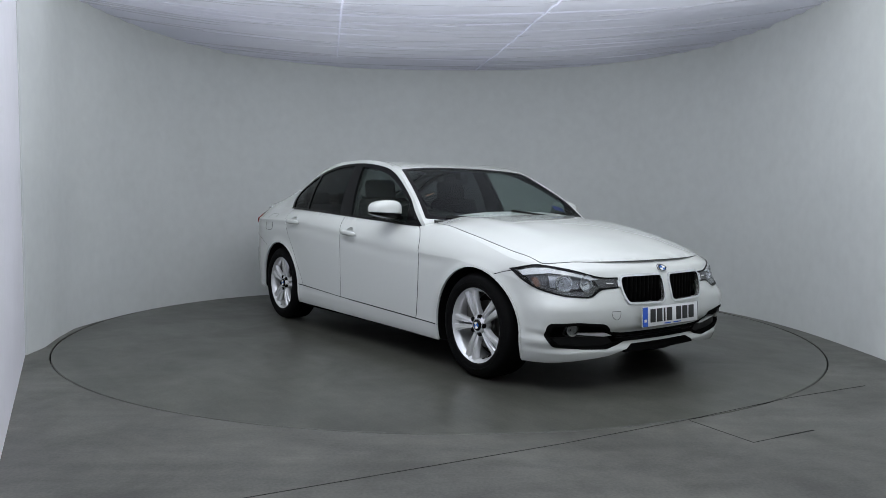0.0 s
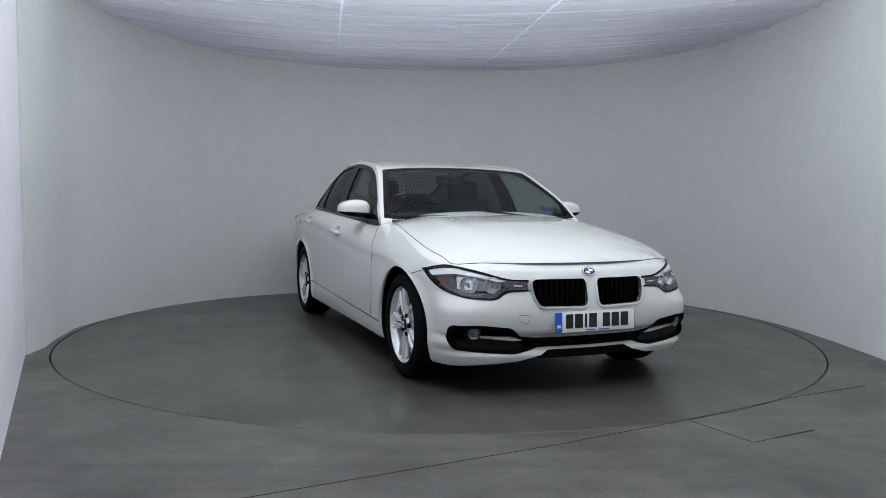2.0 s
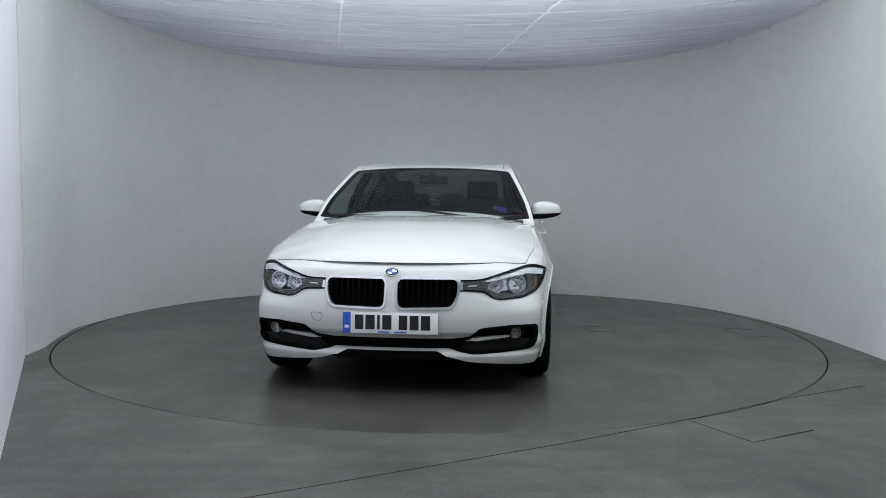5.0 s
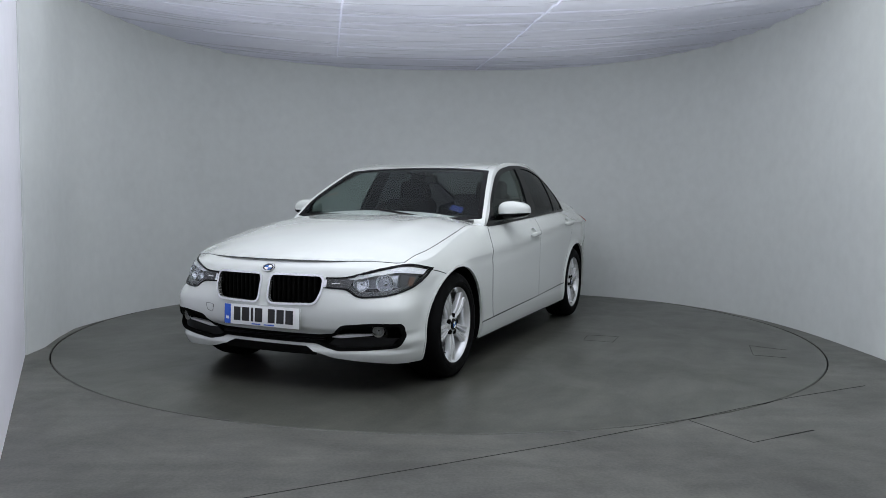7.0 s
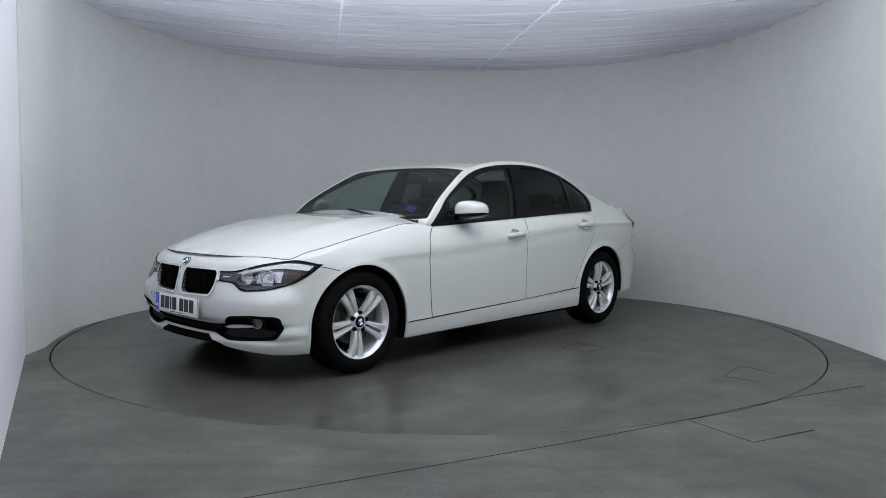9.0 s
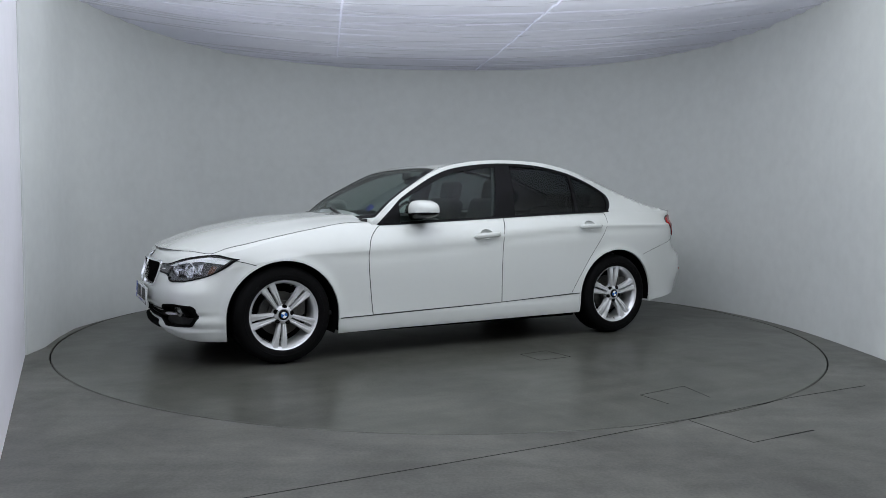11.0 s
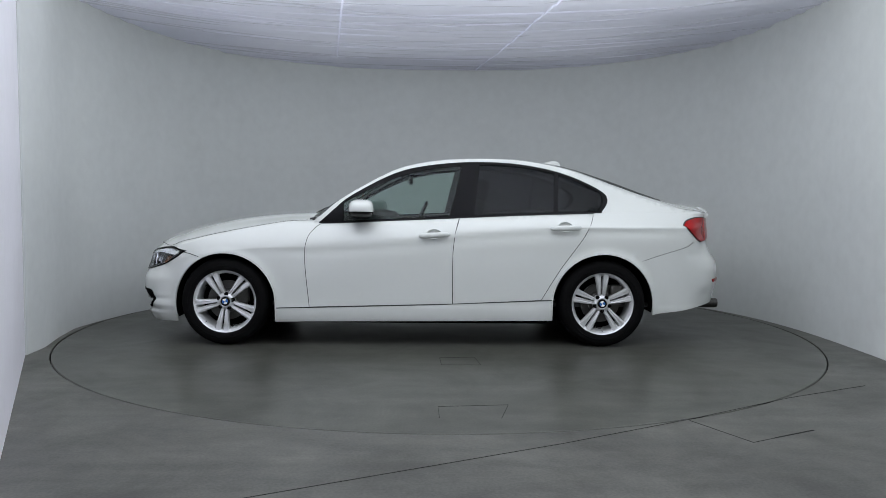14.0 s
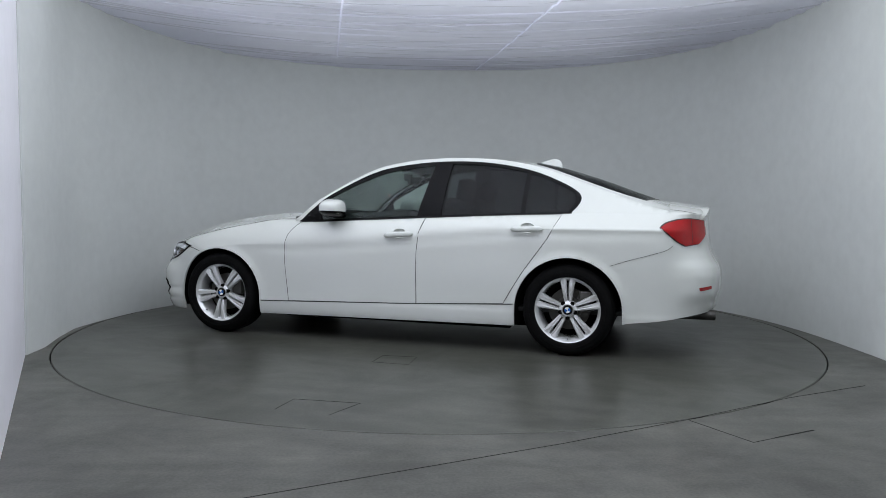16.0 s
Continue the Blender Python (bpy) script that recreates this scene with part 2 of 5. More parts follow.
def room():
    slab_wall("wall_curved", wall_line(), 0, 3.4, 0.12, WALL, "curved off-white painted studio wall behind the turntable")
    slab_wall("wall_panel", [(-0.86, -5.25), (-2.862, -1.235)], 0, 3.4, 0.10, PANEL, "flat white side panel meeting the curved wall", side=1)
    # out of view: added to close the room and reflect light forward
    slab_wall("wall_back", [(3.16, -8.0), (-2.9, -8.0), (-2.9, -5.25), (-0.93, -5.25)], 0, 3.4, 0.12, FILL_WALL, "unseen white wall added behind the camera to bounce fill light")
    # roof above the lamps
    bm = bmesh.new()
    box(bm, 0, -2.6, 3.46, 7.4, 12.0, 0.1)
    ob = part("roof_slab", bm, WALL, None)
    tagged(ob, "plain white roof above the stretched fabric", "roof", kind="structure")
    # floor: a sheet with a round opening for the turntable
    n = 128
    ring = [(R_DISC + 0.010) * Vector((math.cos(2 * math.pi * i / n), math.sin(2 * math.pi * i / n))) for i in range(n)]
    vs = [(p.x, p.y, 0) for p in ring]
    vs += [(p.x, p.y, -0.06) for p in ring]
    m = len(vs)
    for p in ring:
        q = p.normalized()
        k = 9.0 / max(abs(q.x), abs(q.y))
        vs.append((q.x * k, q.y * k, 0))
    fs = [(i, m + i, m + (i + 1) % n, (i + 1) % n) for i in range(n)]
    fs += [(i, (i + 1) % n, n + (i + 1) % n, n + i) for i in range(n)]
    tagged(mesh_object("floor", vs, fs, FLOOR, sharp=30), "grey painted concrete floor with fine saw-cut joints", "floor", kind="structure")
    bm = bmesh.new()
    bmesh.ops.create_circle(bm, cap_ends=True, segments=96, radius=R_DISC + 0.05, matrix=Matrix.Translation((0, 0, -0.058)))
    tagged(part("pit", bm, JOINT, None), "dark pit under the rim of the turntable", "floor", kind="structure")
    # saw cuts and a lid in the floor
    for name, line, w, label in (
            ("floor_joint", [(-1.6, -4.17), (-0.7, -3.72), (0.57, -3.07), (1.25, -2.685), (1.97, -2.24), (2.55, -1.95)], 0.0035, "thin saw-cut joint across the grey floor"),
            ("floor_joint", [(1.25, -2.70), (1.43, -3.04), (1.80, -2.845)], 0.0032, "angled cut line of a cable lid in the floor"),
            ("floor_joint", [(1.56, -2.97), (1.80, -2.845)], 0.008, "short dark gap beside a cable lid in the floor")):
        tagged(flat_strip(name, line, w, 0.0015, JOINT), label, "floor joint", kind="structure")


def flat_strip(name, line, w, z, mat, parent=None):
    p = [Vector(q) for q in line]
    vs, fs = [], []
    for i, q in enumerate(p):
        d = (p[min(len(p) - 1, i + 1)] - p[max(0, i - 1)]).normalized()
        o = Vector((-d.y, d.x)) * w / 2
        for s in (q + o, q - o):
            vs += [(s.x, s.y, z), (s.x, s.y, z - 0.006)]
    for i in range(len(p) - 1):
        a, b = 4 * i, 4 * i + 4
        fs += [(a, b, b + 2, a + 2), (a, a + 1, b + 1, b), (a + 2, b + 2, b + 3, a + 3)]
    return mesh_object(name, vs, fs, mat, parent, smooth=False)


def ceiling_height(x, y):
    z = 2.61 + 0.11 * (abs(x) / 3.1) ** 2.4 + 0.010 * max(0, -y)
    z -= 0.02 * math.exp(-((y - 1.4) / 0.9) ** 2)
    # pleats run across, gathered at the two seams
    u = y + 0.055 * x * x - 0.02 * x
    fold = 0.0
    for k, (f, ph) in enumerate(((5.1, 0.3), (8.7, 1.9), (13.9, 4.4), (21.0, 0.8))):
        amp = noise.noise((x * 0.55 + 7 * k, u * 0.9, 3.0 * k))
        fold += amp * math.sin(f * u * 2.2 + ph + 1.6 * noise.noise((x * 0.35, u * 0.5, k + 11.0))) / (1.0 + 0.35 * k)
    crease = 0.0
    for k in range(3):
        w = noise.noise((x * 0.30 + 3.1 * k, u * 4.6 + 1.3 * x * 0.08, 20.0 + k))
        crease -= max(0.0, 1 - abs(w) * 9) * max(0.0, noise.noise((x * 0.6, u * 1.3, 31.0 + k)) + 0.15)
    z += 0.0070 * fold + 0.022 * crease
    return z


def seam_x(kind, y):
    return (-0.80 - 0.155 * (y + 0.3)) if kind == 0 else (0.86 - 0.17 * (y + 0.3))


def ceiling():
    nx, ny = 150, 330
    vs, fs = [], []
    for j in range(ny + 1):
        v = j / ny
        y = -5.2 + 8.2 * v if v > 0.3 else -8.0 + (2.8 + 2.46) * v / 0.3
        for i in range(nx + 1):
            x = -3.3 + 6.6 * i / nx
            vs.append((x, y, ceiling_height(x, y)))
    for j in range(ny):
        for i in range(nx):
            a = j * (nx + 1) + i
            fs.append((a, a + 1, a + nx + 2, a + nx + 1))
    # gathered folds: narrow ridges that run across between the seams
    rng = random.Random(5)
    flat = len(fs)
    for k in range(130):
        y0 = -2.2 + 4.7 * rng.random() ** 0.8
        x0 = rng.uniform(-3.0, 3.0)
        half = rng.uniform(0.35, 1.3)
        turn = -0.15 * x0 + rng.gauss(0, 0.03)
        depth, wide = rng.uniform(0.005, 0.011), rng.uniform(0.003, 0.008)
        bow = rng.uniform(-0.03, 0.03)
        n = 14
        base = len(vs)
        for i in range(n + 1):
            u = -1 + 2 * i / n
            x = x0 + half * u
            y = y0 + turn * half * u + bow * u * u
            e = max(0.0, 1 - abs(u) ** 3)
            z = ceiling_height(x, y)
            for dy, dz in ((-wide, 0.003), (-0.25 * wide, -depth), (0.25 * wide, -depth), (wide, 0.003)):
                vs.append((max(-3.25, min(3.25, x)), y + dy * (0.3 + 0.7 * e), z + (dz * e if dz < 0 else dz)))
        for i in range(n):
            for q in range(3):
                a = base + 4 * i + q
                fs.append((a, a + 1, a + 5, a + 4))
    ob = mesh_object("ceiling", vs, fs, FABRIC, sharp=180)
    # most ridges take the darkened copy, so creases show as dark lines
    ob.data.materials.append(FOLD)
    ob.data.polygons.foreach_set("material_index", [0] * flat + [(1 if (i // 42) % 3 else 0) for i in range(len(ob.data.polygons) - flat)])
    ob.visible_shadow = False
    tagged(ob, "white stretched fabric ceiling with pleats, lit from above", "ceiling", kind="structure")
    for k, (y0, y1) in ((0, (-3.0, 1.75)), (1, (-3.0, 2.45))):
        vs, fs = [], []
        n = 90
        for i in range(n + 1):
            y = y0 + (y1 - y0) * i / n
            x = seam_x(k, y)
            z = ceiling_height(x, y)
            for dx, dz in ((-0.010, 0.001), (-0.006, -0.012), (0.006, -0.012), (0.010, 0.001)):
                vs.append((x + dx, y, z + dz))
        for i in range(n):
            for q in range(3):
                a = 4 * i + q
                fs.append((a, a + 1, a + 5, a + 4))
        sm = mesh_object("ceiling_seam", vs, fs, SEAM_TAPE)
        sm.visible_shadow = False
        tagged(sm, "narrow white taped seam in the fabric ceiling", "trim", kind="structure")


def turntable():
    prof = [(0.001, 0.0), (0.9, 0.0), (1.8, 0.0), (R_DISC - 0.006, 0.0), (R_DISC, -0.004), (R_DISC, -0.045)]
    vs, fs = lathe(prof, 160, "z")
    ob = mesh_object("turntable", vs, fs, DISC, sharp=20)
    tagged(ob, "round grey painted turntable flush with the floor", "turntable")
    for loop in ([(0.02, 1.25), (-0.22, 1.225), (-0.25, 1.47), (0.01, 1.475), (0.02, 1.25)],
                 [(0.04, 2.70), (0.045, 2.485), (-0.33, 2.445)], [(-0.27, 2.70), (-0.33, 2.445)]):
        tagged(flat_strip("lid_joint", loop, 0.0024, 0.0012, JOINT, ob), "thin dark cut line of a lid")
    return ob


room()
ceiling()
TABLE = turntable()


# ---- the saloon: x forward from the rear axle, y to its left, z up ----
CAR = new("car")
tagged(CAR, "white four-door saloon with silver alloy wheels on the turntable", "car")

PLAN = spline([(3.562, 0.0), (3.555, 0.16), (3.532, 0.34), (3.482, 0.53), (3.395, 0.70), (3.26, 0.818), (3.05, 0.882), (2.81, 0.903), (2.4, 0.905), (1.9, 0.902),
               (1.2, 0.902), (0.5, 0.905), (0.0, 0.907), (-0.35, 0.89), (-0.63, 0.840), (-0.84, 0.748), (-0.955, 0.60), (-1.015, 0.42), (-1.048, 0.21), (-1.056, 0.0)], 40)
PLAN = np.array(PLAN)
ARC = np.concatenate([[0], np.cumsum(np.hypot(*np.diff(PLAN, axis=0).T))])
TAN = np.gradient(PLAN, ARC, axis=0)
NRM = np.stack([TAN[:, 1], -TAN[:, 0]], 1)
NRM /= np.hypot(*NRM.T)[:, None]
S_END = ARC[-1]

z_top = curve_of([(3.6, 0.738), (3.45, 0.735), (3.36, 0.722), (3.28, 0.722), (3.15, 0.742), (2.9, 0.806), (2.6, 0.872), (2.3, 0.915), (2.12, 0.912), (1.57, 0.936), (1.07, 0.960),
                  (0.57, 0.984), (0.0, 1.003), (-0.3, 1.008), (-0.6, 1.010), (-0.85, 1.005), (-0.97, 1.008), (-1.09, 1.010)])
top_in = curve_of([(3.6, 0.112), (3.45, 0.100), (3.3, 0.070), (3.15, 0.046), (2.9, 0.070), (2.6, 0.105), (2.3, 0.118), (2.1, 0.105), (1.07, 0.100), (0.5, 0.115), (0.0, 0.145),
                   (-0.3, 0.165), (-0.6, 0.150), (-0.85, 0.135), (-0.97, 0.130), (-1.09, 0.128)])
swage_z = curve_of([(-1.1, 0.897), (-0.5, 0.897), (-0.1, 0.895), (0.3, 0.890), (0.92, 0.842), (1.3, 0.795), (2.2, 0.735), (2.6, 0.72), (3.0, 0.67), (3.3, 0.60)])
low_z = curve_of([(-1.1, 0.330), (-0.9, 0.312), (-0.6, 0.270), (-0.38, 0.245), (-0.30, 0.20), (0.38, 0.196), (1.3, 0.188), (2.44, 0.176), (2.6, 0.17), (3.0, 0.165), (3.2, 0.168), (3.45, 0.186), (3.51, 0.200), (3.545, 0.236), (3.6, 0.240)])
side_in = curve_of([(0.16, 0.046), (0.19, 0.030), (0.24, 0.022), (0.285, 0.020), (0.315, 0.022), (0.40, 0.021), (0.55, 0.017), (0.70, 0.014), (0.78, 0.012), (0.95, 0.012)])
nose_in = curve_of([(0.16, 0.075), (0.20, 0.050), (0.235, 0.040), (0.26, 0.055), (0.33, 0.050), (0.37, 0.014), (0.45, 0.004), (0.53, 0.010), (0.62, 0.030), (0.695, 0.060), (0.738, 0.112)])
tail_in = curve_of([(0.24, 0.060), (0.30, 0.045), (0.38, 0.030), (0.47, 0.008), (0.56, 0.006), (0.63, 0.022), (0.70, 0.064), (0.77, 0.090), (0.90, 0.106), (0.95, 0.112), (0.98, 0.112), (1.00, 0.110), (1.024, 0.106)])
ARCHES = ((2.806, 0.312, 0.372), (0.004, 0.318, 0.376))


def inset(x, z):
    zt, ti = z_top(x), top_in(x)
    zs = min(swage_z(x), zt - 0.10)
    side = side_in(min(z, zs))
    if z > zs:
        t = (z - zs) / max(0.02, zt - zs)
        w = 0.75 * blend(0.3, -0.2, x)
        side = side + (ti - side) * ((0.35 + w) * t + (0.65 - w) * t * t)
    # hollow under the crease of the doors
    side += 0.0065 * math.exp(-((z - zs + 0.034) / 0.036) ** 2) * blend(2.7, 2.0, x) * blend(-0.9, -0.3, x)
    for ax, az, ar in ARCHES:
        r = math.hypot(x - ax, z - az)
        side -= 0.010 * math.exp(-((r - ar) / 0.035) ** 2) * blend(0.15, 0.35, z)
    # squarer bumper corners below the lamps
    corner = (0.012 * blend(0.76, 0.68, z) + 0.044 * blend(0.60, 0.47, z)) * math.exp(-((x - 3.37) / 0.12) ** 2)
    corner += 0.030 * math.exp(-((z - 0.30) / 0.050) ** 2) * math.exp(-((x - 3.32) / 0.12) ** 2)
    f = blend(3.12, 3.42, x)
    b = blend(-0.62, -0.90, x)
    return side * (1 - f) * (1 - b) + nose_in(z) * f + tail_in(z) * b - corner


def at(s, z, off=0.0, side=1):
    """The body's skin at arc s round the plan and height z."""
    x, y = np.interp(s, ARC, PLAN[:, 0]), np.interp(s, ARC, PLAN[:, 1])
    nx, ny = np.interp(s, ARC, NRM[:, 0]), np.interp(s, ARC, NRM[:, 1])
    k = off - inset(x, z)
    return Vector((x + nx * k, side * (y + ny * k), z))



def bottom(x):
    z = low_z(x)
    for ax, az, ar in ARCHES:
        if abs(x - ax) < ar:
            z = max(z, az + math.sqrt(ar * ar - (x - ax) ** 2))
    return z


def s_of_x(x):
    return float(np.interp(-x, -PLAN[:, 0], ARC))


def on_side(side, off=0.0):
    """Maps (x, z) onto the flank."""
    return lambda p, o=0.0: at(s_of_x(p[0]), p[1], off + o, side)


def on_front(off=0.0):
    """Maps (y, z) onto the nose."""
    def f(p, o=0.0):
        lo, hi, y = 0.0, s_of_x(2.9), abs(p[0])
        for _ in range(24):
            m = (lo + hi) / 2
            if at(m, p[1]).y < y:
                lo = m
            else:
                hi = m
        return at(lo, p[1], off + o, 1 if p[0] >= 0 else -1)
    return f


def on_back(off=0.0):
    def f(p, o=0.0):
        lo, hi, y = s_of_x(-0.4), S_END, abs(p[0])
        for _ in range(24):
            m = (lo + hi) / 2
            if at(m, p[1]).y > y:
                lo = m
            else:
                hi = m
        return at(hi, p[1], off + o, 1 if p[0] >= 0 else -1)
    return f


def edge_at(x):
    """Top edge of the flank nearest to x: (x, y, z)."""
    return at(s_of_x(x), z_top(x))


EDGE_S = [s for s in np.linspace(0, S_END, 400)]
EDGE = np.array([at(s, z_top(np.interp(s, ARC, PLAN[:, 0]))) for s in EDGE_S])
edge_y = lambda x: float(np.interp(-x, -EDGE[:, 0], EDGE[:, 1]))
edge_z = lambda x: float(np.interp(-x, -EDGE[:, 0], EDGE[:, 2]))

hood_mid = curve_of([(3.47, 0.738), (3.40, 0.772), (3.33, 0.803), (3.18, 0.854), (2.95, 0.908), (2.72, 0.946), (2.50, 0.966), (2.33, 0.976), (2.1, 0.985)])
deck_mid = curve_of([(-1.09, 1.020), (-0.95, 1.046), (-0.75, 1.082), (-0.6, 1.10), (-0.3, 1.13)])


def hood(p, o=0.0):
    x, y = p
    ye, ze = max(0.02, edge_y(x)), edge_z(x)
    mid = hood_mid(x) if x > 1.5 else deck_mid(x)
    t = min(1, abs(y) / ye)
    z = ze + (mid - ze) * (1 - t ** 2.6)
    if x > 1.5:
        z += 0.007 * math.exp(-((t - 0.60) / 0.10) ** 2) * blend(3.2, 2.7, x)
    return Vector((x, y, z + o))


# ---- flat outlines laid on the skin ----
def dense(loop, step, closed=True):
    out = []
    n = len(loop)
    for i in range(n if closed else n - 1):
        a, b = np.array(loop[i], float), np.array(loop[(i + 1) % n], float)
        k = max(1, int(np.hypot(*(b - a)) / step))
        out += [tuple(a + (b - a) * j / k) for j in range(k)]
    if not closed:
        out.append(tuple(loop[-1]))
    return out


def inside(pts, loops):
    pts = np.asarray(pts, float)
    r = np.zeros(len(pts), bool)
    for lp in loops:
        a = np.asarray(lp, float)
        b = np.roll(a, -1, 0)
        for (x0, y0), (x1, y1) in zip(a, b):
            if y0 == y1:
                continue
            c = ((y0 > pts[:, 1]) != (y1 > pts[:, 1])) & (pts[:, 0] < (x1 - x0) * (pts[:, 1] - y0) / (y1 - y0) + x0)
            r ^= c
    return r


def triangulate(loops, step):
    from mathutils.geometry import delaunay_2d_cdt
    loops = [dense(lp, step) for lp in loops]
    allp = np.array([p for lp in loops for p in lp])
    x0, y0 = allp.min(0)
    x1, y1 = allp.max(0)
    g = [(x, y) for x in np.arange(x0 + step / 2, x1, step) for y in np.arange(y0 + step / 2, y1, step)]
    if g:
        g = np.array(g)
        g = g[inside(g, loops)]
        if len(g):
            d = np.sqrt(((g[:, None] - allp[None]) ** 2).sum(2)).min(1)
            g = g[d > 0.55 * step]
    pts, edges = [tuple(p) for p in allp], []
    k = 0
    for lp in loops:
        edges += [(k + i, k + (i + 1) % len(lp)) for i in range(len(lp))]
        k += len(lp)
    pts += [tuple(p) for p in g]
    v, _, f, *_ = delaunay_2d_cdt([Vector(p) for p in pts], edges, [], 0, 1e-6)
    v = np.array([tuple(q) for q in v])
    f = np.array([tuple(t) for t in f])
    f = f[inside(v[f].mean(1), loops)]
    return v, f


def laid(name, loops, on, mat, parent=CAR, label="", step=0.035, thick=0.004, off=0.0025, sharp=50):
    """A plate of the outline, laid on a skin and as thick as given."""
    v, f = triangulate(loops, step)
    used = sorted(set(f.ravel()))
    idx = {u: i for i, u in enumerate(used)}
    top = [on(v[u], off) for u in used]
    low = [on(v[u], off - thick) for u in used]
    n = len(used)
    ed = {}
    for t in f:
        for a, b in ((t[0], t[1]), (t[1], t[2]), (t[2], t[0])):
            key = (min(a, b), max(a, b))
            ed[key] = ed.get(key, 0) + 1
    bm = bmesh.new()
    vs = [bm.verts.new(p) for p in top + low]
    for t in f:
        a, b, c = (idx[q] for q in t)
        bm.faces.new((vs[a], vs[b], vs[c]))
        bm.faces.new((vs[n + c], vs[n + b], vs[n + a]))
    for (a, b), k in ed.items():
        if k == 1:
            a, b = idx[a], idx[b]
            bm.faces.new((vs[a], vs[b], vs[n + b], vs[n + a]))
    return part(name, bm, mat, parent, label, sharp)


def strip(name, line, on, mat, w=0.005, off=0.0012, parent=CAR, label="", step=0.03, closed=False, high=0.003):
    """A narrow band along a line on a skin."""
    p = [np.array(q) for q in dense(line, step, closed)]
    n = len(p)
    vs, fs = [], []
    for i in range(n):
        a, b = (p[i - 1], p[(i + 1) % n]) if closed else (p[max(0, i - 1)], p[min(n - 1, i + 1)])
        d = (b - a) / (np.hypot(*(b - a)) + 1e-9)
        o = np.array((-d[1], d[0])) * w / 2
        vs += [on(p[i] + o, off - high), on(p[i] + o * 0.8, off), on(p[i] - o * 0.8, off), on(p[i] - o, off - high)]
    for i in range(n if closed else n - 1):
        j = (i + 1) % n
        for q in range(3):
            fs.append((4 * i + q, 4 * i + q + 1, 4 * j + q + 1, 4 * j + q))
    return mesh_object(name, vs, fs, mat, parent, label, sharp=60)


def grown(loop, d):
    """The outline moved outwards by d."""
    p = np.array(loop, float)
    area = 0.5 * np.sum(p[:, 0] * np.roll(p[:, 1], -1) - np.roll(p[:, 0], -1) * p[:, 1])
    sg = 1 if area > 0 else -1
    out = []
    n = len(p)
    for i in range(n):
        e0, e1 = p[i] - p[i - 1], p[(i + 1) % n] - p[i]
        n0 = np.array((e0[1], -e0[0])) / (np.hypot(*e0) + 1e-9)
        n1 = np.array((e1[1], -e1[0])) / (np.hypot(*e1) + 1e-9)
        m = n0 + n1
        m /= max(0.35, m @ m / 2)
        out.append(tuple(p[i] + sg * m * d))
    return out


def rounded(loop, r, n=5):
    """The outline with its corners rounded."""
    p = [np.array(q, float) for q in loop]
    out = []
    for i in range(len(p)):
        a, b, c = p[i - 1], p[i], p[(i + 1) % len(p)]
        da, dc = np.hypot(*(a - b)), np.hypot(*(c - b))
        k = min(r, da * 0.45, dc * 0.45)
        u, w = b + (a - b) / da * k, b + (c - b) / dc * k
        for j in range(n + 1):
            t = j / n
            out.append(tuple(u * (1 - t) ** 2 + 2 * b * t * (1 - t) + w * t * t))
    return out


# ---- openings in the nose, as (y, z) outlines of the left half ----
LAMP = spline([(0.378, 0.650), (0.493, 0.656), (0.634, 0.697), (0.743, 0.722), (0.800, 0.716), (0.846, 0.697)], 4)[:-1] + spline(
    [(0.846, 0.697), (0.832, 0.645), (0.795, 0.592), (0.730, 0.562), (0.66, 0.552), (0.566, 0.551), (0.497, 0.587), (0.383, 0.597)], 4)
KIDNEY = rounded([(0.030, 0.660), (0.364, 0.660), (0.360, 0.570), (0.330, 0.506), (0.034, 0.499)], 0.042, 7)
HALF_MOUTH = [(0.0, 0.324), (0.332, 0.325), (0.425, 0.336), (0.447, 0.354), (0.486, 0.388), (0.66, 0.406), (0.788, 0.402), (0.797, 0.380), (0.793, 0.310), (0.768, 0.274), (0.602, 0.256), (0.446, 0.247), (0.363, 0.263), (0.32, 0.282), (0.0, 0.282)]
MOUTH = rounded(HALF_MOUTH[1:-1] + [(-y, z) for y, z in HALF_MOUTH[1:-1][::-1]], 0.02)
flip = lambda loop: [(-y, z) for y, z in loop]
HOLES = [grown(LAMP, 0.0), grown(KIDNEY, 0.001), grown(MOUTH, -0.004)]
HOLES += [flip(h) for h in HOLES[:2]]


HANDLES = ((1.262, 0.829), (0.296, 0.889))


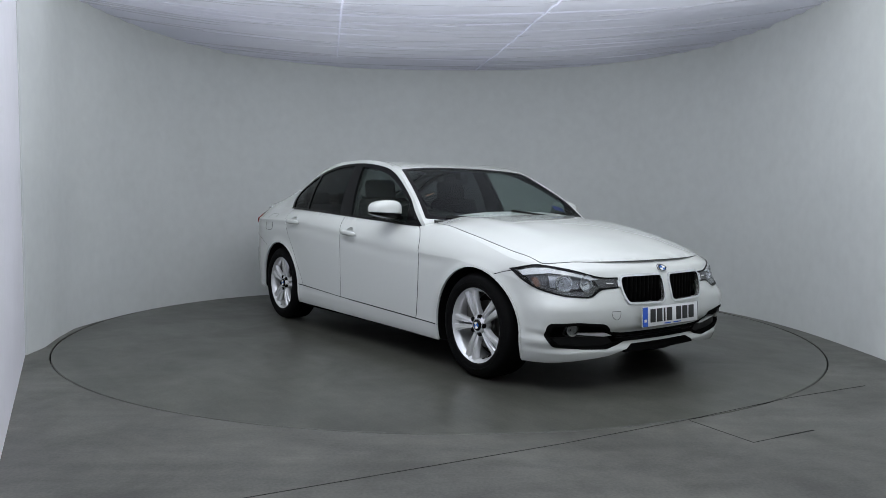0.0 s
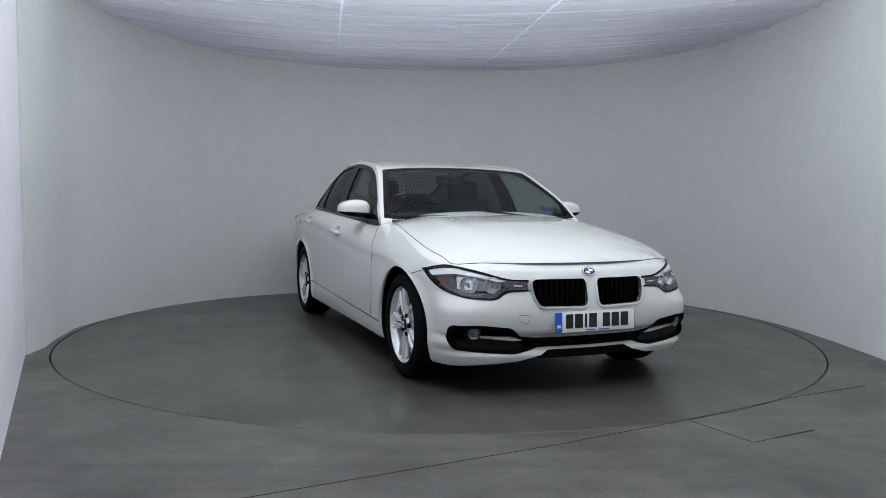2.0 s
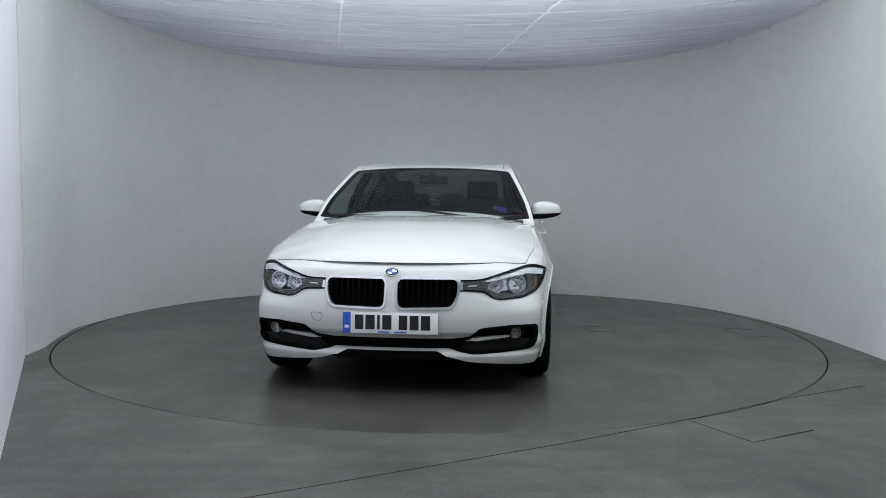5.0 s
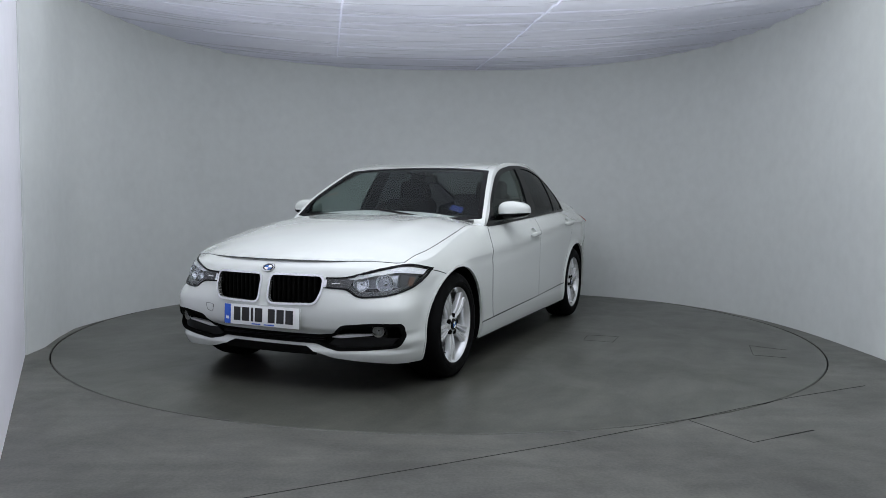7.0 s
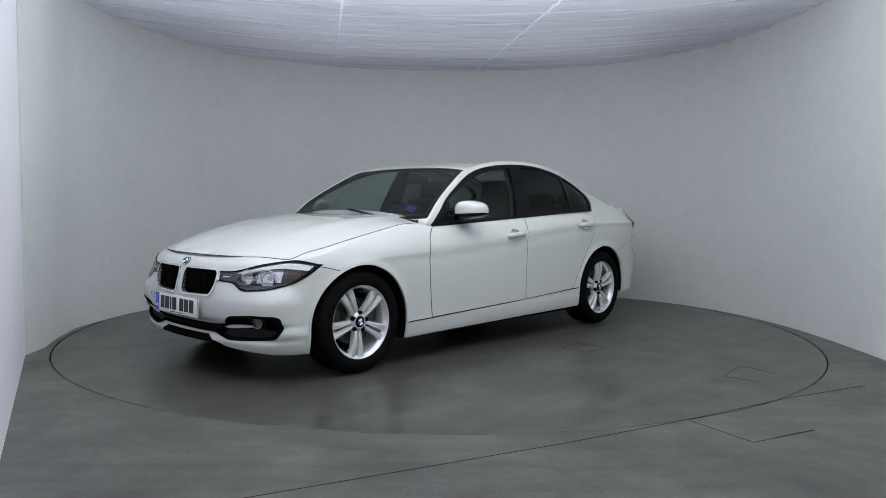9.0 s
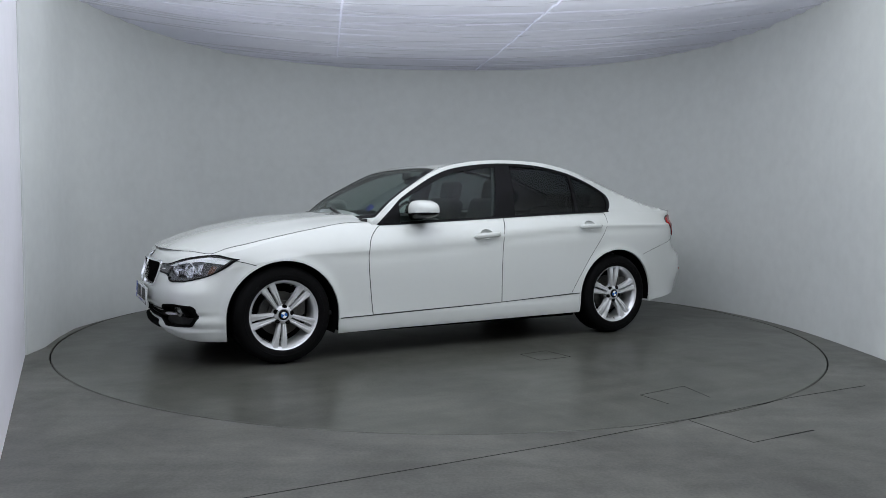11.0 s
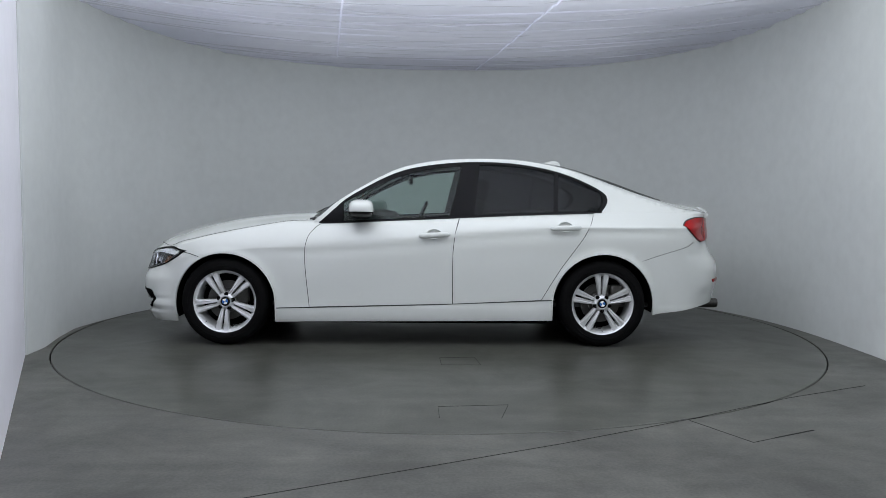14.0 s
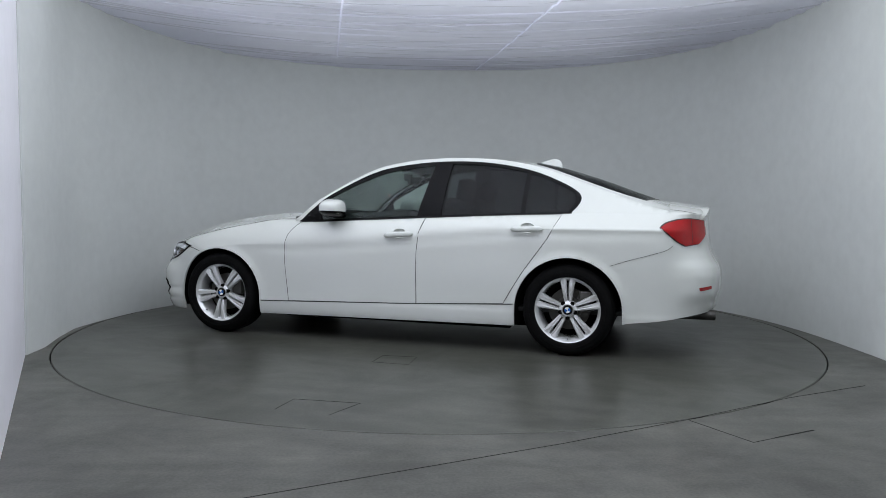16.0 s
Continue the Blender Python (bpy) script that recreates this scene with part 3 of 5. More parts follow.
# ---- body shell ----
def body_shell():
    xs = set(np.linspace(0, S_END, 190)) | set(np.linspace(0, 1.15, 190))
    for ax, az, ar in ARCHES:
        for e in (-1, 1):
            for d in (0.0015, 0.005, 0.010, 0.018, 0.03, 0.045, 0.065):
                xs.add(s_of_x(ax + e * (ar - d)))
    cols = [(s, None) for s in xs]
    for ax, az, ar in ARCHES:
        for e in (1, -1):
            s = s_of_x(ax + e * ar)
            cols += [(s - 1e-7, low_z(ax + ar) if e > 0 else az), (s + 1e-7, az if e > 0 else low_z(ax - ar))]
    cols.sort()
    ss = [c[0] for c in cols]
    nz, nl = 84, 48
    mid = 0.705
    vs, fs, top = [], [], []
    for side in (1, -1):
        base = len(vs)
        for s, given in cols:
            x = float(np.interp(s, ARC, PLAN[:, 0]))
            z0, z1 = given or bottom(x), z_top(x)
            for j in range(nz + 1):
                z = z0 + (mid - z0) * j / nl if j < nl else mid + (z1 - mid) * (j - nl) / (nz - nl)
                vs.append(at(s, z, 0, side))
        top.append([base + i * (nz + 1) + nz for i in range(len(ss))])
        for i in range(len(ss) - 1):
            if ss[i + 1] - ss[i] < 1e-6:
                continue
            for j in range(nz):
                a = base + i * (nz + 1) + j
                q = (a, a + nz + 1, a + nz + 2, a + 1)
                fs.append(q if side < 0 else q[::-1])
    # bonnet and boot tops
    ny = 30
    for x_lo, x_hi in ((2.08, 9), (-9, -0.35)):
        rows = []
        for i, s in enumerate(ss):
            e = vs[top[0][i]]
            if not x_lo < e.x < x_hi or i in (0, len(ss) - 1):
                continue
            row = []
            for j in range(ny + 1):
                t = -1 + 2 * j / ny
                if j in (0, ny):
                    row.append(top[1][i] if j == 0 else top[0][i])
                else:
                    row.append(len(vs))
                    vs.append(hood((e.x, e.y * t)))
            rows.append(row)
        for a, b in zip(rows, rows[1:]):
            for j in range(ny):
                fs.append((a[j], b[j], b[j + 1], a[j + 1]))
    bm = bmesh.new()
    bv = [bm.verts.new(v) for v in vs]
    mids = np.array([np.mean([vs[i] for i in f], axis=0) for f in fs])
    cut = np.zeros(len(fs), bool)
    for h in HOLES:
        cut |= (mids[:, 0] > 2.95) & inside(mids[:, 1:], [h])
    for hx, hz in HANDLES:
        cut |= (np.abs(mids[:, 1]) > 0.7) & (((mids[:, 0] - hx) / 0.078) ** 2 + ((mids[:, 2] - hz - 0.008) / 0.058) ** 2 < 1)
    for f, gone in zip(fs, cut):
        if gone:
            continue
        try:
            bm.faces.new([bv[i] for i in f])
        except ValueError:
            pass
    bmesh.ops.remove_doubles(bm, verts=bm.verts, dist=0.0004)
    part("body", bm, PAINT, CAR, "gloss white painted body shell", 75)


body_shell()

# ---- greenhouse ----
rail_z = curve_of([(2.22, 0.885), (2.12, 0.955), (2.0, 1.062), (1.9, 1.130), (1.8, 1.190), (1.6, 1.297), (1.5, 1.336), (1.4, 1.361), (1.15, 1.397), (0.9, 1.407), (0.65, 1.400), (0.4, 1.366),
                   (0.2, 1.318), (0.0, 1.248), (-0.2, 1.172), (-0.4, 1.100), (-0.55, 1.052), (-0.68, 1.020)])
rail_y = curve_of([(2.22, 0.815), (2.05, 0.775), (1.8, 0.705), (1.6, 0.652), (1.4, 0.620), (1.15, 0.606), (0.9, 0.602), (0.65, 0.598), (0.4, 0.592), (0.2, 0.588), (0.0, 0.590), (-0.2, 0.60), (-0.4, 0.625), (-0.55, 0.655), (-0.68, 0.69)])
roof_mid = curve_of([(2.36, 0.89), (2.25, 0.955), (2.18, 0.995), (2.04, 1.080), (1.86, 1.193), (1.72, 1.270), (1.59, 1.334), (1.42, 1.380), (1.23, 1.404), (0.95, 1.425), (0.66, 1.428), (0.48, 1.420), (0.36, 1.407),
                  (0.19, 1.376), (0.0, 1.321), (-0.19, 1.260), (-0.335, 1.206), (-0.47, 1.158), (-0.60, 1.112), (-0.68, 1.085)])


def mid_z(x):
    """Height of the roof's middle line; the crown is nearly flat."""
    return roof_mid(x) - 0.018 * blend(2.15, 1.75, x)


def on_house(side):
    """Maps (x, z) onto the side of the cabin, from the waistline to the roof rail."""
    def f(p, o=0.0):
        x, z = p
        zb, zr = edge_z(x), rail_z(x)
        t = (z - zb) / max(0.03, zr - zb)
        ye = edge_y(x)
        y = ye + (rail_y(x) - ye) * t + 0.022 * math.sin(math.pi * min(1, max(0, t))) * min(1, (zr - zb) / 0.3) * blend(-0.3, 0.2, x)
        return Vector((x, side * (y + o), z))
    return f


def on_roof(p, o=0.0):
    x, y = p
    yr, zr = rail_y(x), rail_z(x)
    t = min(1.0, abs(y) / yr)
    return Vector((x, y, zr + (mid_z(x) - zr) * (1 - t ** (2.5 + 1.5 * blend(1.6, 1.2, x))) + o))


# side window outline
DLO = spline([(2.125, 0.908), (1.99, 1.033), (1.91, 1.101), (1.739, 1.202), (1.572, 1.284), (1.405, 1.334), (1.153, 1.370), (0.9, 1.381), (0.648, 1.370), (0.395, 1.330), (0.223, 1.280),
              (0.069, 1.214), (-0.026, 1.158), (-0.056, 1.115), (-0.045, 1.065), (0.004, 1.006)], 4)
WAIST = [(x, z_top(x) + 0.003) for x in np.linspace(0.06, 2.06, 40)]
rail_line = [(x, rail_z(x)) for x in np.linspace(2.16, -0.66, 80)]
rear_waist = [(x, edge_z(x) - 0.002) for x in np.linspace(-0.66, 0.0, 20)]


def frame_top(x):
    """Height of the window outline's upper line."""
    d = np.array(DLO[: 4 * 13])
    return float(np.interp(-x, -d[:, 0], d[:, 1]))


def window_loop(x_front, x_rear, slant_f, slant_r, gap=0.022, low=0.010):
    up, down = [], []
    for x in np.linspace(x_front, x_rear, 26):
        up.append((x, frame_top(x) - gap))
        down.append((x, z_top(x) + low))
    loop = []
    for k, (x, z) in enumerate(up):
        w = k / 25
        loop.append((x + slant_f * (1 - w) + slant_r * w, min(z, frame_top(x + slant_f * (1 - w) + slant_r * w) - gap)))
    return loop + down[::-1]


def cabin():
    FRONT_WIN = window_loop(1.94, 1.150, 0.0, -0.098)
    REAR_WIN = window_loop(0.965, 0.366, -0.045, -0.022)
    q_up = [(x, frame_top(x) - 0.022) for x in np.linspace(0.315, -0.005, 12)]
    QUARTER = q_up + [(-0.018, 1.115), (-0.012, 1.07), (0.022, 1.020)] + [(x, z_top(x) + 0.010) for x in np.linspace(0.03, 0.335, 8)]
    for side in (1, -1):
        on = on_house(side)
        # white frame round the window opening
        laid("side_frame", [rail_line + rear_waist + DLO[::-1]], on, PAINT, label="white painted roof pillar and rail", step=0.03, thick=0.02, off=0.0)
        laid("window_trim", [DLO + WAIST, FRONT_WIN, REAR_WIN, QUARTER], on, GLOSS_BLACK, label="gloss black window surround", step=0.025, thick=0.03, off=0.002)
        laid("front_window", [grown(FRONT_WIN, 0.006)], on, SIDE_GLASS, label="clear green-tinted side glass", step=0.05, thick=0.004, off=-0.006)
        laid("rear_window", [grown(REAR_WIN, 0.006)], on, TINTED, label="dark tinted side glass", step=0.05, thick=0.004, off=-0.006)
        laid("quarter_window", [grown(QUARTER, 0.004)], on, TINTED, label="dark tinted quarter glass", step=0.05, thick=0.004, off=-0.006)
        strip("waist_seal", [(x, z_top(x) + 0.002) for x in np.linspace(0.0, 2.12, 60)], on, GLOSS_BLACK, w=0.012, off=0.006, label="black rubber waist seal")
    # windscreen, rear screen, roof
    ws_edge = [(1.565, 0.603), (1.70, 0.643), (1.85, 0.687), (2.0, 0.733), (2.12, 0.766)]
    ws_base = [(2.31 - 0.18 * (y / 0.75) ** 2, y) for y in np.linspace(0.755, -0.755, 25)]
    ws_top = [(1.50 + 0.065 * (y / 0.603) ** 2, y) for y in np.linspace(-0.603, 0.603, 19)]
    WS = ws_edge + ws_base + [(x, -y) for x, y in ws_edge[::-1]] + ws_top[1:-1]
    inner = grown(WS, -0.034)
    laid("windscreen_border", [WS, inner], on_roof, GLOSS_BLACK, label="black printed border of the windscreen", step=0.03, thick=0.006, off=0.001)
    laid("windscreen", [grown(WS, -0.028)], on_roof, SCREEN_GLASS, label="clear windscreen", step=0.05, thick=0.005, off=0.0)
    rs_edge = [(0.30, 0.52), (0.1, 0.545), (-0.15, 0.555), (-0.35, 0.56), (-0.50, 0.555)]
    rs_base = [(-0.60 + 0.10 * (y / 0.555) ** 2, y) for y in np.linspace(0.53, -0.53, 15)]
    rs_top = [(0.345 - 0.045 * (y / 0.52) ** 2, y) for y in np.linspace(-0.52, 0.52, 15)]
    RS = rs_edge + rs_base + [(x, -y) for x, y in rs_edge[::-1]] + rs_top[1:-1]
    laid("rear_screen_border", [RS, grown(RS, -0.025)], on_roof, GLOSS_BLACK, label="black printed border of the rear screen", step=0.03, thick=0.006, off=0.001)
    laid("rear_screen", [grown(RS, -0.02)], on_roof, REAR_GLASS, label="dark tinted rear screen", step=0.05, thick=0.005, off=0.0)
    full = [(x, rail_y(x)) for x in np.linspace(2.16, -0.66, 60)]
    full = full + [(x, -y) for x, y in full[::-1]]
    laid("roof", [full, WS, RS], on_roof, PAINT, label="gloss white painted roof", step=0.032, thick=0.02, off=0.0, sharp=60)
    head = [(x, rail_y(x) - 0.05) for x in np.linspace(1.44, 0.42, 20)]
    laid("headliner", [head + [(x, -y) for x, y in head[::-1]]], on_roof, HEADLINER, label="pale grey roof lining", step=0.08, thick=0.01, off=-0.03)
    # roof strips and aerial
    for side in (1, -1):
        strip("roof_strip", [(x, side * (rail_y(x) - 0.045 - 0.02 * blend(1.2, 1.5, x))) for x in np.linspace(1.52, 0.25, 40)], on_roof, GAP, w=0.005, off=0.0006, label="thin dark roof joint")
    fin_top = curve_of([(0.18, 0.0), (0.20, 0.055), (0.24, 0.060), (0.30, 0.038), (0.38, 0.002)])
    vs, fs = [], []
    xs = np.linspace(0.18, 0.38, 16)
    for x in xs:
        h, w = fin_top(x), 0.034 * math.sin(math.pi * (0.12 + 0.8 * (x - 0.18) / 0.2))
        zb = mid_z(x) - 0.006
        for a in range(9):
            t = -1 + a / 4
            vs.append((x, w * t, zb + 0.004 + h * max(0, 1 - abs(t) ** 1.6)))
    for i in range(15):
        for a in range(8):
            k = 9 * i + a
            fs.append((k, k + 1, k + 10, k + 9))
    fs.append(tuple(range(9)))
    mesh_object("roof_aerial", vs, fs, PAINT, CAR, "small white shark-fin aerial")


cabin()


# ---- doors, bonnet, lids ----
def cup_loop(hx, hz, k=1.0):
    return [(hx + k * 0.054 * math.cos(a), hz + 0.008 + k * 0.035 * math.sin(a)) for a in np.linspace(0, 2 * math.pi, 28, endpoint=False)]


def doors():
    for side in (1, -1):
        on = on_side(side)
        b_line = [(1.076, z_top(1.076) - 0.006), (1.110, 0.840), (1.124, 0.70), (1.126, 0.55), (1.122, 0.318)]
        f_edge = spline([(2.105, z_top(2.1) - 0.006), (2.150, 0.868), (2.192, 0.811), (2.213, 0.72), (2.213, 0.62), (2.204, 0.50), (2.182, 0.290)], 5)
        r_edge = [(0.064, z_top(0.06) - 0.006), (0.150, 0.827), (0.235, 0.708), (0.321, 0.590), (0.40, 0.462), (0.452, 0.372), (0.466, 0.350)]
        top_f = [(x, z_top(x) - 0.006) for x in np.linspace(1.078, 2.10, 22)]
        top_r = [(x, z_top(x) - 0.006) for x in np.linspace(0.064, 1.073, 22)]
        fd = top_f + f_edge[1:] + [(1.124, 0.318)] + b_line[::-1][1:-1]
        rd = top_r + b_line[1:] + [(0.466, 0.350)] + r_edge[::-1][1:-1]
        for name, loop in (("front_door", fd), ("rear_door", rd)):
            hx, hz = HANDLES[0 if name == "front_door" else 1]
            d = laid(name, [grown(loop, -0.0028), cup_loop(hx, hz)], on, PAINT, label="gloss white painted door", step=0.030, thick=0.004, off=0.0022, sharp=60)
            strip("door_gap", loop, on, GAP, w=0.0050, off=0.0012, parent=d, label="thin dark shut line", closed=True)
            door_handle(d, on, hx, hz, 0.075 if name == "front_door" else 0.033, side)
        # sill joint and small seams
        strip("sill_joint", [(2.436, 0.281), (2.18, 0.287), (1.295, 0.312), (0.462, 0.347), (0.368, 0.352)], on, GAP, w=0.008, off=0.0016, label="dark joint above the sill")
        strip("wing_seam", [(3.13, 0.690), (3.06, 0.676), (2.992, 0.657)], on, GAP, w=0.005, off=0.0015, label="thin dark seam of the front bumper")
        strip("bumper_seam", spline([(-0.285, 0.646), (-0.42, 0.69), (-0.58, 0.735), (-0.66, 0.762), (-0.70, 0.79)], 4), on, GAP, w=0.003, off=0.0013, label="thin dark seam of the rear bumper")
        # lip round each wheel arch
        for ax, az, ar in ARCHES:
            rr = ar + 0.005
            arc = [(ax + rr, low_z(ax + rr) + 0.01)] + [(ax + rr * math.cos(radians(a)), az + rr * math.sin(radians(a))) for a in np.linspace(0, 180, 50)] + [(ax - rr, low_z(ax - rr) + 0.01)]
            strip("arch_lip", arc, on, PAINT, w=0.012, off=0.005, label="rolled white edge of the wheel arch", high=0.014)
    front = [(3.470 - 0.165 * (abs(y) / 0.64) ** 2.3, y) for y in np.linspace(-0.70, 0.70, 33)]
    rear = [(2.20 - 0.14 * (abs(y) / 0.66) ** 2, y) for y in np.linspace(0.66, -0.66, 21)]
    flank = spline([(3.235, 0.728), (3.148, 0.748), (2.992, 0.778), (2.8, 0.782), (2.55, 0.768), (2.35, 0.748), (2.20, 0.724), (2.10, 0.695), (2.06, 0.66)], 4)
    loop = front + flank[:-1] + rear + [(x, -y) for x, y in flank[:-1][::-1]]
    b = laid("bonnet", [loop], hood, PAINT, label="gloss white painted bonnet", step=0.035, thick=0.004, off=0.004, sharp=60)
    strip("bonnet_gap", loop, hood, GAP, w=0.0034, off=0.0022, parent=b, label="thin dark shut line of the bonnet", closed=True)
    scuttle = [(x + 0.004, y) for x, y in rear] + [(x - 0.13, y) for x, y in rear[::-1]]
    laid("scuttle", [scuttle], hood, BLACK, label="black plastic scuttle under the windscreen", step=0.035, thick=0.01, off=0.0035)
    # boot lid seam, wipers
    strip("boot_gap", [(-0.60, -0.60), (-0.84, -0.60)], hood, GAP, w=0.003, off=0.0015, label="thin dark shut line of the boot")
    strip("boot_gap", [(-0.60, 0.60), (-0.84, 0.60)], hood, GAP, w=0.003, off=0.0015, label="thin dark shut line of the boot")
    for y0, y1 in ((-0.62, 0.02), (-0.02, 0.55)):
        bm = bmesh.new()
        a, c = on_roof((2.165, y0), 0.010), on_roof((2.235, y1), 0.010)
        d = c - a
        m = Matrix.Translation((a + c) / 2) @ d.to_track_quat("X", "Z").to_matrix().to_4x4()
        bmesh.ops.create_cube(bm, size=1, matrix=m @ Matrix.Diagonal((d.length, 0.016, 0.014, 1)))
        part("wiper", bm, BLACK, CAR, "black wiper blade resting at the windscreen base")


def door_handle(door, on, hx, hz, tilt, side):
    # hollow cup sunk into the door and a rounded pull bar in front
    vs, fs = [], []
    for r in (1.02, 0.97, 0.85, 0.65, 0.4, 0.1):
        vs += [on(p, 0.0024 - 0.034 * max(0.0, 1 - r ** 4)) for p in cup_loop(hx, hz, r)]
    for i in range(5):
        for j in range(28):
            a, b = 28 * i + j, 28 * i + (j + 1) % 28
            fs.append((a, b, b + 28, a + 28))
    fs.append(tuple(range(140, 168)))
    mesh_object("handle_cup", vs, fs, PAINT, door, "hollow white handle cup", sharp=60)
    vs, fs = [], []
    n, k = 22, 12
    for i in range(n + 1):
        u = -1 + 2 * i / n
        x = hx - 0.118 * u
        z = hz + tilt * 0.118 * u
        body = (1 - abs(u) ** 6) ** 0.5
        c = on((x, z), 0.0)
        out = 0.009 + 0.022 * (1 - abs(u) ** 4)
        for j in range(k):
            a = 2 * math.pi * j / k
            vs.append((c.x, c.y + side * (out + 0.011 * body * math.cos(a)), c.z + 0.0195 * body * math.sin(a)))
    for i in range(n):
        for j in range(k):
            a, b = i * k + j, i * k + (j + 1) % k
            fs.append((a, b, b + k, a + k))
    fs += [tuple(range(k))[::-1], tuple(range(n * k, n * k + k))]
    mesh_object("door_handle", vs, fs, PAINT, door, "white painted pull handle")


doors()


# ---- nose: lamps, grilles, plate ----
def disc_loop(cy, cz, r, n=28, flat=1.0):
    return [(cy + r * math.cos(2 * math.pi * i / n), cz + flat * r * math.sin(2 * math.pi * i / n)) for i in range(n)]


def bowl(name, centre, r, depth, mat, parent, label="", n=32, direction=Vector((1, 0, 0))):
    """A round dished reflector that opens along a direction."""
    prof = [(0.004, 0.0)] + [(r * math.sin(a), depth * (1 - math.cos(a))) for a in np.linspace(0.15, math.pi / 2, 8)] + [(r * 1.08, depth), (r * 1.08, depth - 0.008)]
    vs, fs = lathe(prof, n, "z")
    m = Matrix.Translation(centre) @ direction.to_track_quat("Z", "Y").to_matrix().to_4x4()
    return mesh_object(name, [m @ Vector(v) for v in vs], fs, mat, parent, label)


def nose():
    on = on_front()
    for side in (1, -1):
        fl = (lambda lp: lp) if side > 0 else flip
        lamp_ob = laid("headlamp", [fl(grown(LAMP, 0.003)), fl(grown(LAMP, -0.0045))], on, GLOSS_BLACK, label="clear headlamp with two round reflectors", step=0.010, thick=0.050, off=0.004)
        laid("housing", [fl(grown(LAMP, 0.006))], on, LAMP_GREY, lamp_ob, "dark grey lamp housing", step=0.03, thick=0.006, off=-0.052)
        brow = [(0.834, 0.690), (0.790, 0.704), (0.740, 0.707), (0.672, 0.691), (0.580, 0.667), (0.520, 0.649), (0.470, 0.643), (0.541, 0.642), (0.671, 0.671), (0.735, 0.680), (0.790, 0.672), (0.826, 0.664)]
        laid("brow", [fl(brow)], on, WHITE, lamp_ob, "bright white brow over the reflectors", step=0.03, thick=0.030, off=-0.001)
        base = [(0.500, 0.600), (0.566, 0.557), (0.66, 0.558), (0.73, 0.568), (0.785, 0.595), (0.79, 0.607), (0.73, 0.582), (0.66, 0.573), (0.575, 0.574), (0.520, 0.610)]
        laid("lower_bezel", [fl(base)], on, LAMP_GREY, lamp_ob, "dark grey lower bezel of the lamp", step=0.03, thick=0.020, off=-0.006)
        tray = rounded([(0.545, 0.652), (0.760, 0.672), (0.768, 0.595), (0.550, 0.585)], 0.02)
        laid("reflector_tray", [fl(tray)], on, REFLECTOR, lamp_ob, "silver tray round the reflectors", step=0.02, thick=0.006, off=-0.040)
        for cy, r in ((0.575, 0.043), (0.700, 0.047)):
            face = Vector((1, side * (0.25 if cy < 0.6 else 0.40), 0.03))
            c = on((side * cy, 0.621), -0.050)
            bowl("reflector", c, r, 0.038, REFLECTOR, lamp_ob, "round silver reflector", direction=face)
            c2 = on((side * cy, 0.621), -0.030)
            vs, fs = lathe([(0.001, 0.016), (0.008, 0.014), (0.012, 0.006), (0.012, -0.012)], 16, "z")
            m = Matrix.Translation(c2) @ face.to_track_quat("Z", "Y").to_matrix().to_4x4()
            mesh_object("bulb_cap", [m @ Vector(v) for v in vs], fs, CHROME, lamp_ob, "small chrome bulb cap")
        ind = [(0.752, 0.668), (0.790, 0.664), (0.820, 0.655), (0.812, 0.620), (0.790, 0.600), (0.758, 0.592)]
        laid("indicator", [fl(ind)], on, LAMP_GREY, lamp_ob, "dark indicator housing", step=0.02, thick=0.008, off=-0.024)
        laid("amber_bulb", [fl(rounded([(0.790, 0.656), (0.812, 0.650), (0.804, 0.604), (0.788, 0.602)], 0.012))], on, AMBER, lamp_ob, "amber indicator bulb", step=0.02, thick=0.006, off=-0.014)
        strip("light_bar", [(side * 0.415, 0.620), (side * 0.462, 0.622)], on, SATIN, w=0.005, off=0.0065, parent=lamp_ob, label="thin silver line")
        laid("bezel", [fl([(0.383, 0.645), (0.49, 0.648), (0.530, 0.640), (0.505, 0.596), (0.385, 0.600)])], on, LAMP_GREY, lamp_ob, "dark grey inner end of the lamp", step=0.02, thick=0.012, off=0.002)
        laid("lens", [fl(grown(LAMP, -0.005))], on, LENS, lamp_ob, "clear plastic lens", step=0.03, thick=0.003, off=0.003)
        # grille
        g = laid("kidney_grille", [fl(grown(KIDNEY, 0.008)), fl(grown(KIDNEY, -0.004))], on, SURROUND, label="chrome-framed black radiator grille", step=0.012, thick=0.024, off=0.009, sharp=30)
        laid("grille_link", [fl(rounded([(0.372, 0.640), (0.386, 0.641), (0.388, 0.600), (0.370, 0.600)], 0.004))], on, SURROUND, g, "short chrome link to the headlamp", step=0.015, thick=0.01, off=0.010)
        laid("grille_back", [fl(grown(KIDNEY, 0.004))], on, LINER, g, "black grille backing", step=0.05, thick=0.004, off=-0.048)
        for k in range(10):
            y = 0.052 + 0.0325 * k
            zt = 0.655 - (0.010 if k > 8 else 0)
            zb = 0.506 if y < 0.30 else 0.53 if y < 0.33 else 0.58
            if zt - zb < 0.03:
                continue
            bm = bmesh.new()
            c = on((side * y, (zt + zb) / 2), -0.014)
            box(bm, c.x - 0.010, c.y, c.z, 0.030, 0.009, zt - zb, 0.003, 2)
            part("grille_bar", bm, LINER, g, "black grille bar")
    # wide lower opening with lamps and bright fins
    mouth = laid("lower_grille", [grown(MOUTH, 0.005), grown(MOUTH, -0.012)], on, LINER, label="black lower air intake", step=0.012, thick=0.05, off=0.003)
    laid("intake_back", [grown(MOUTH, 0.004)], on, LINER, mouth, "black intake backing", step=0.025, thick=0.004, off=-0.045)
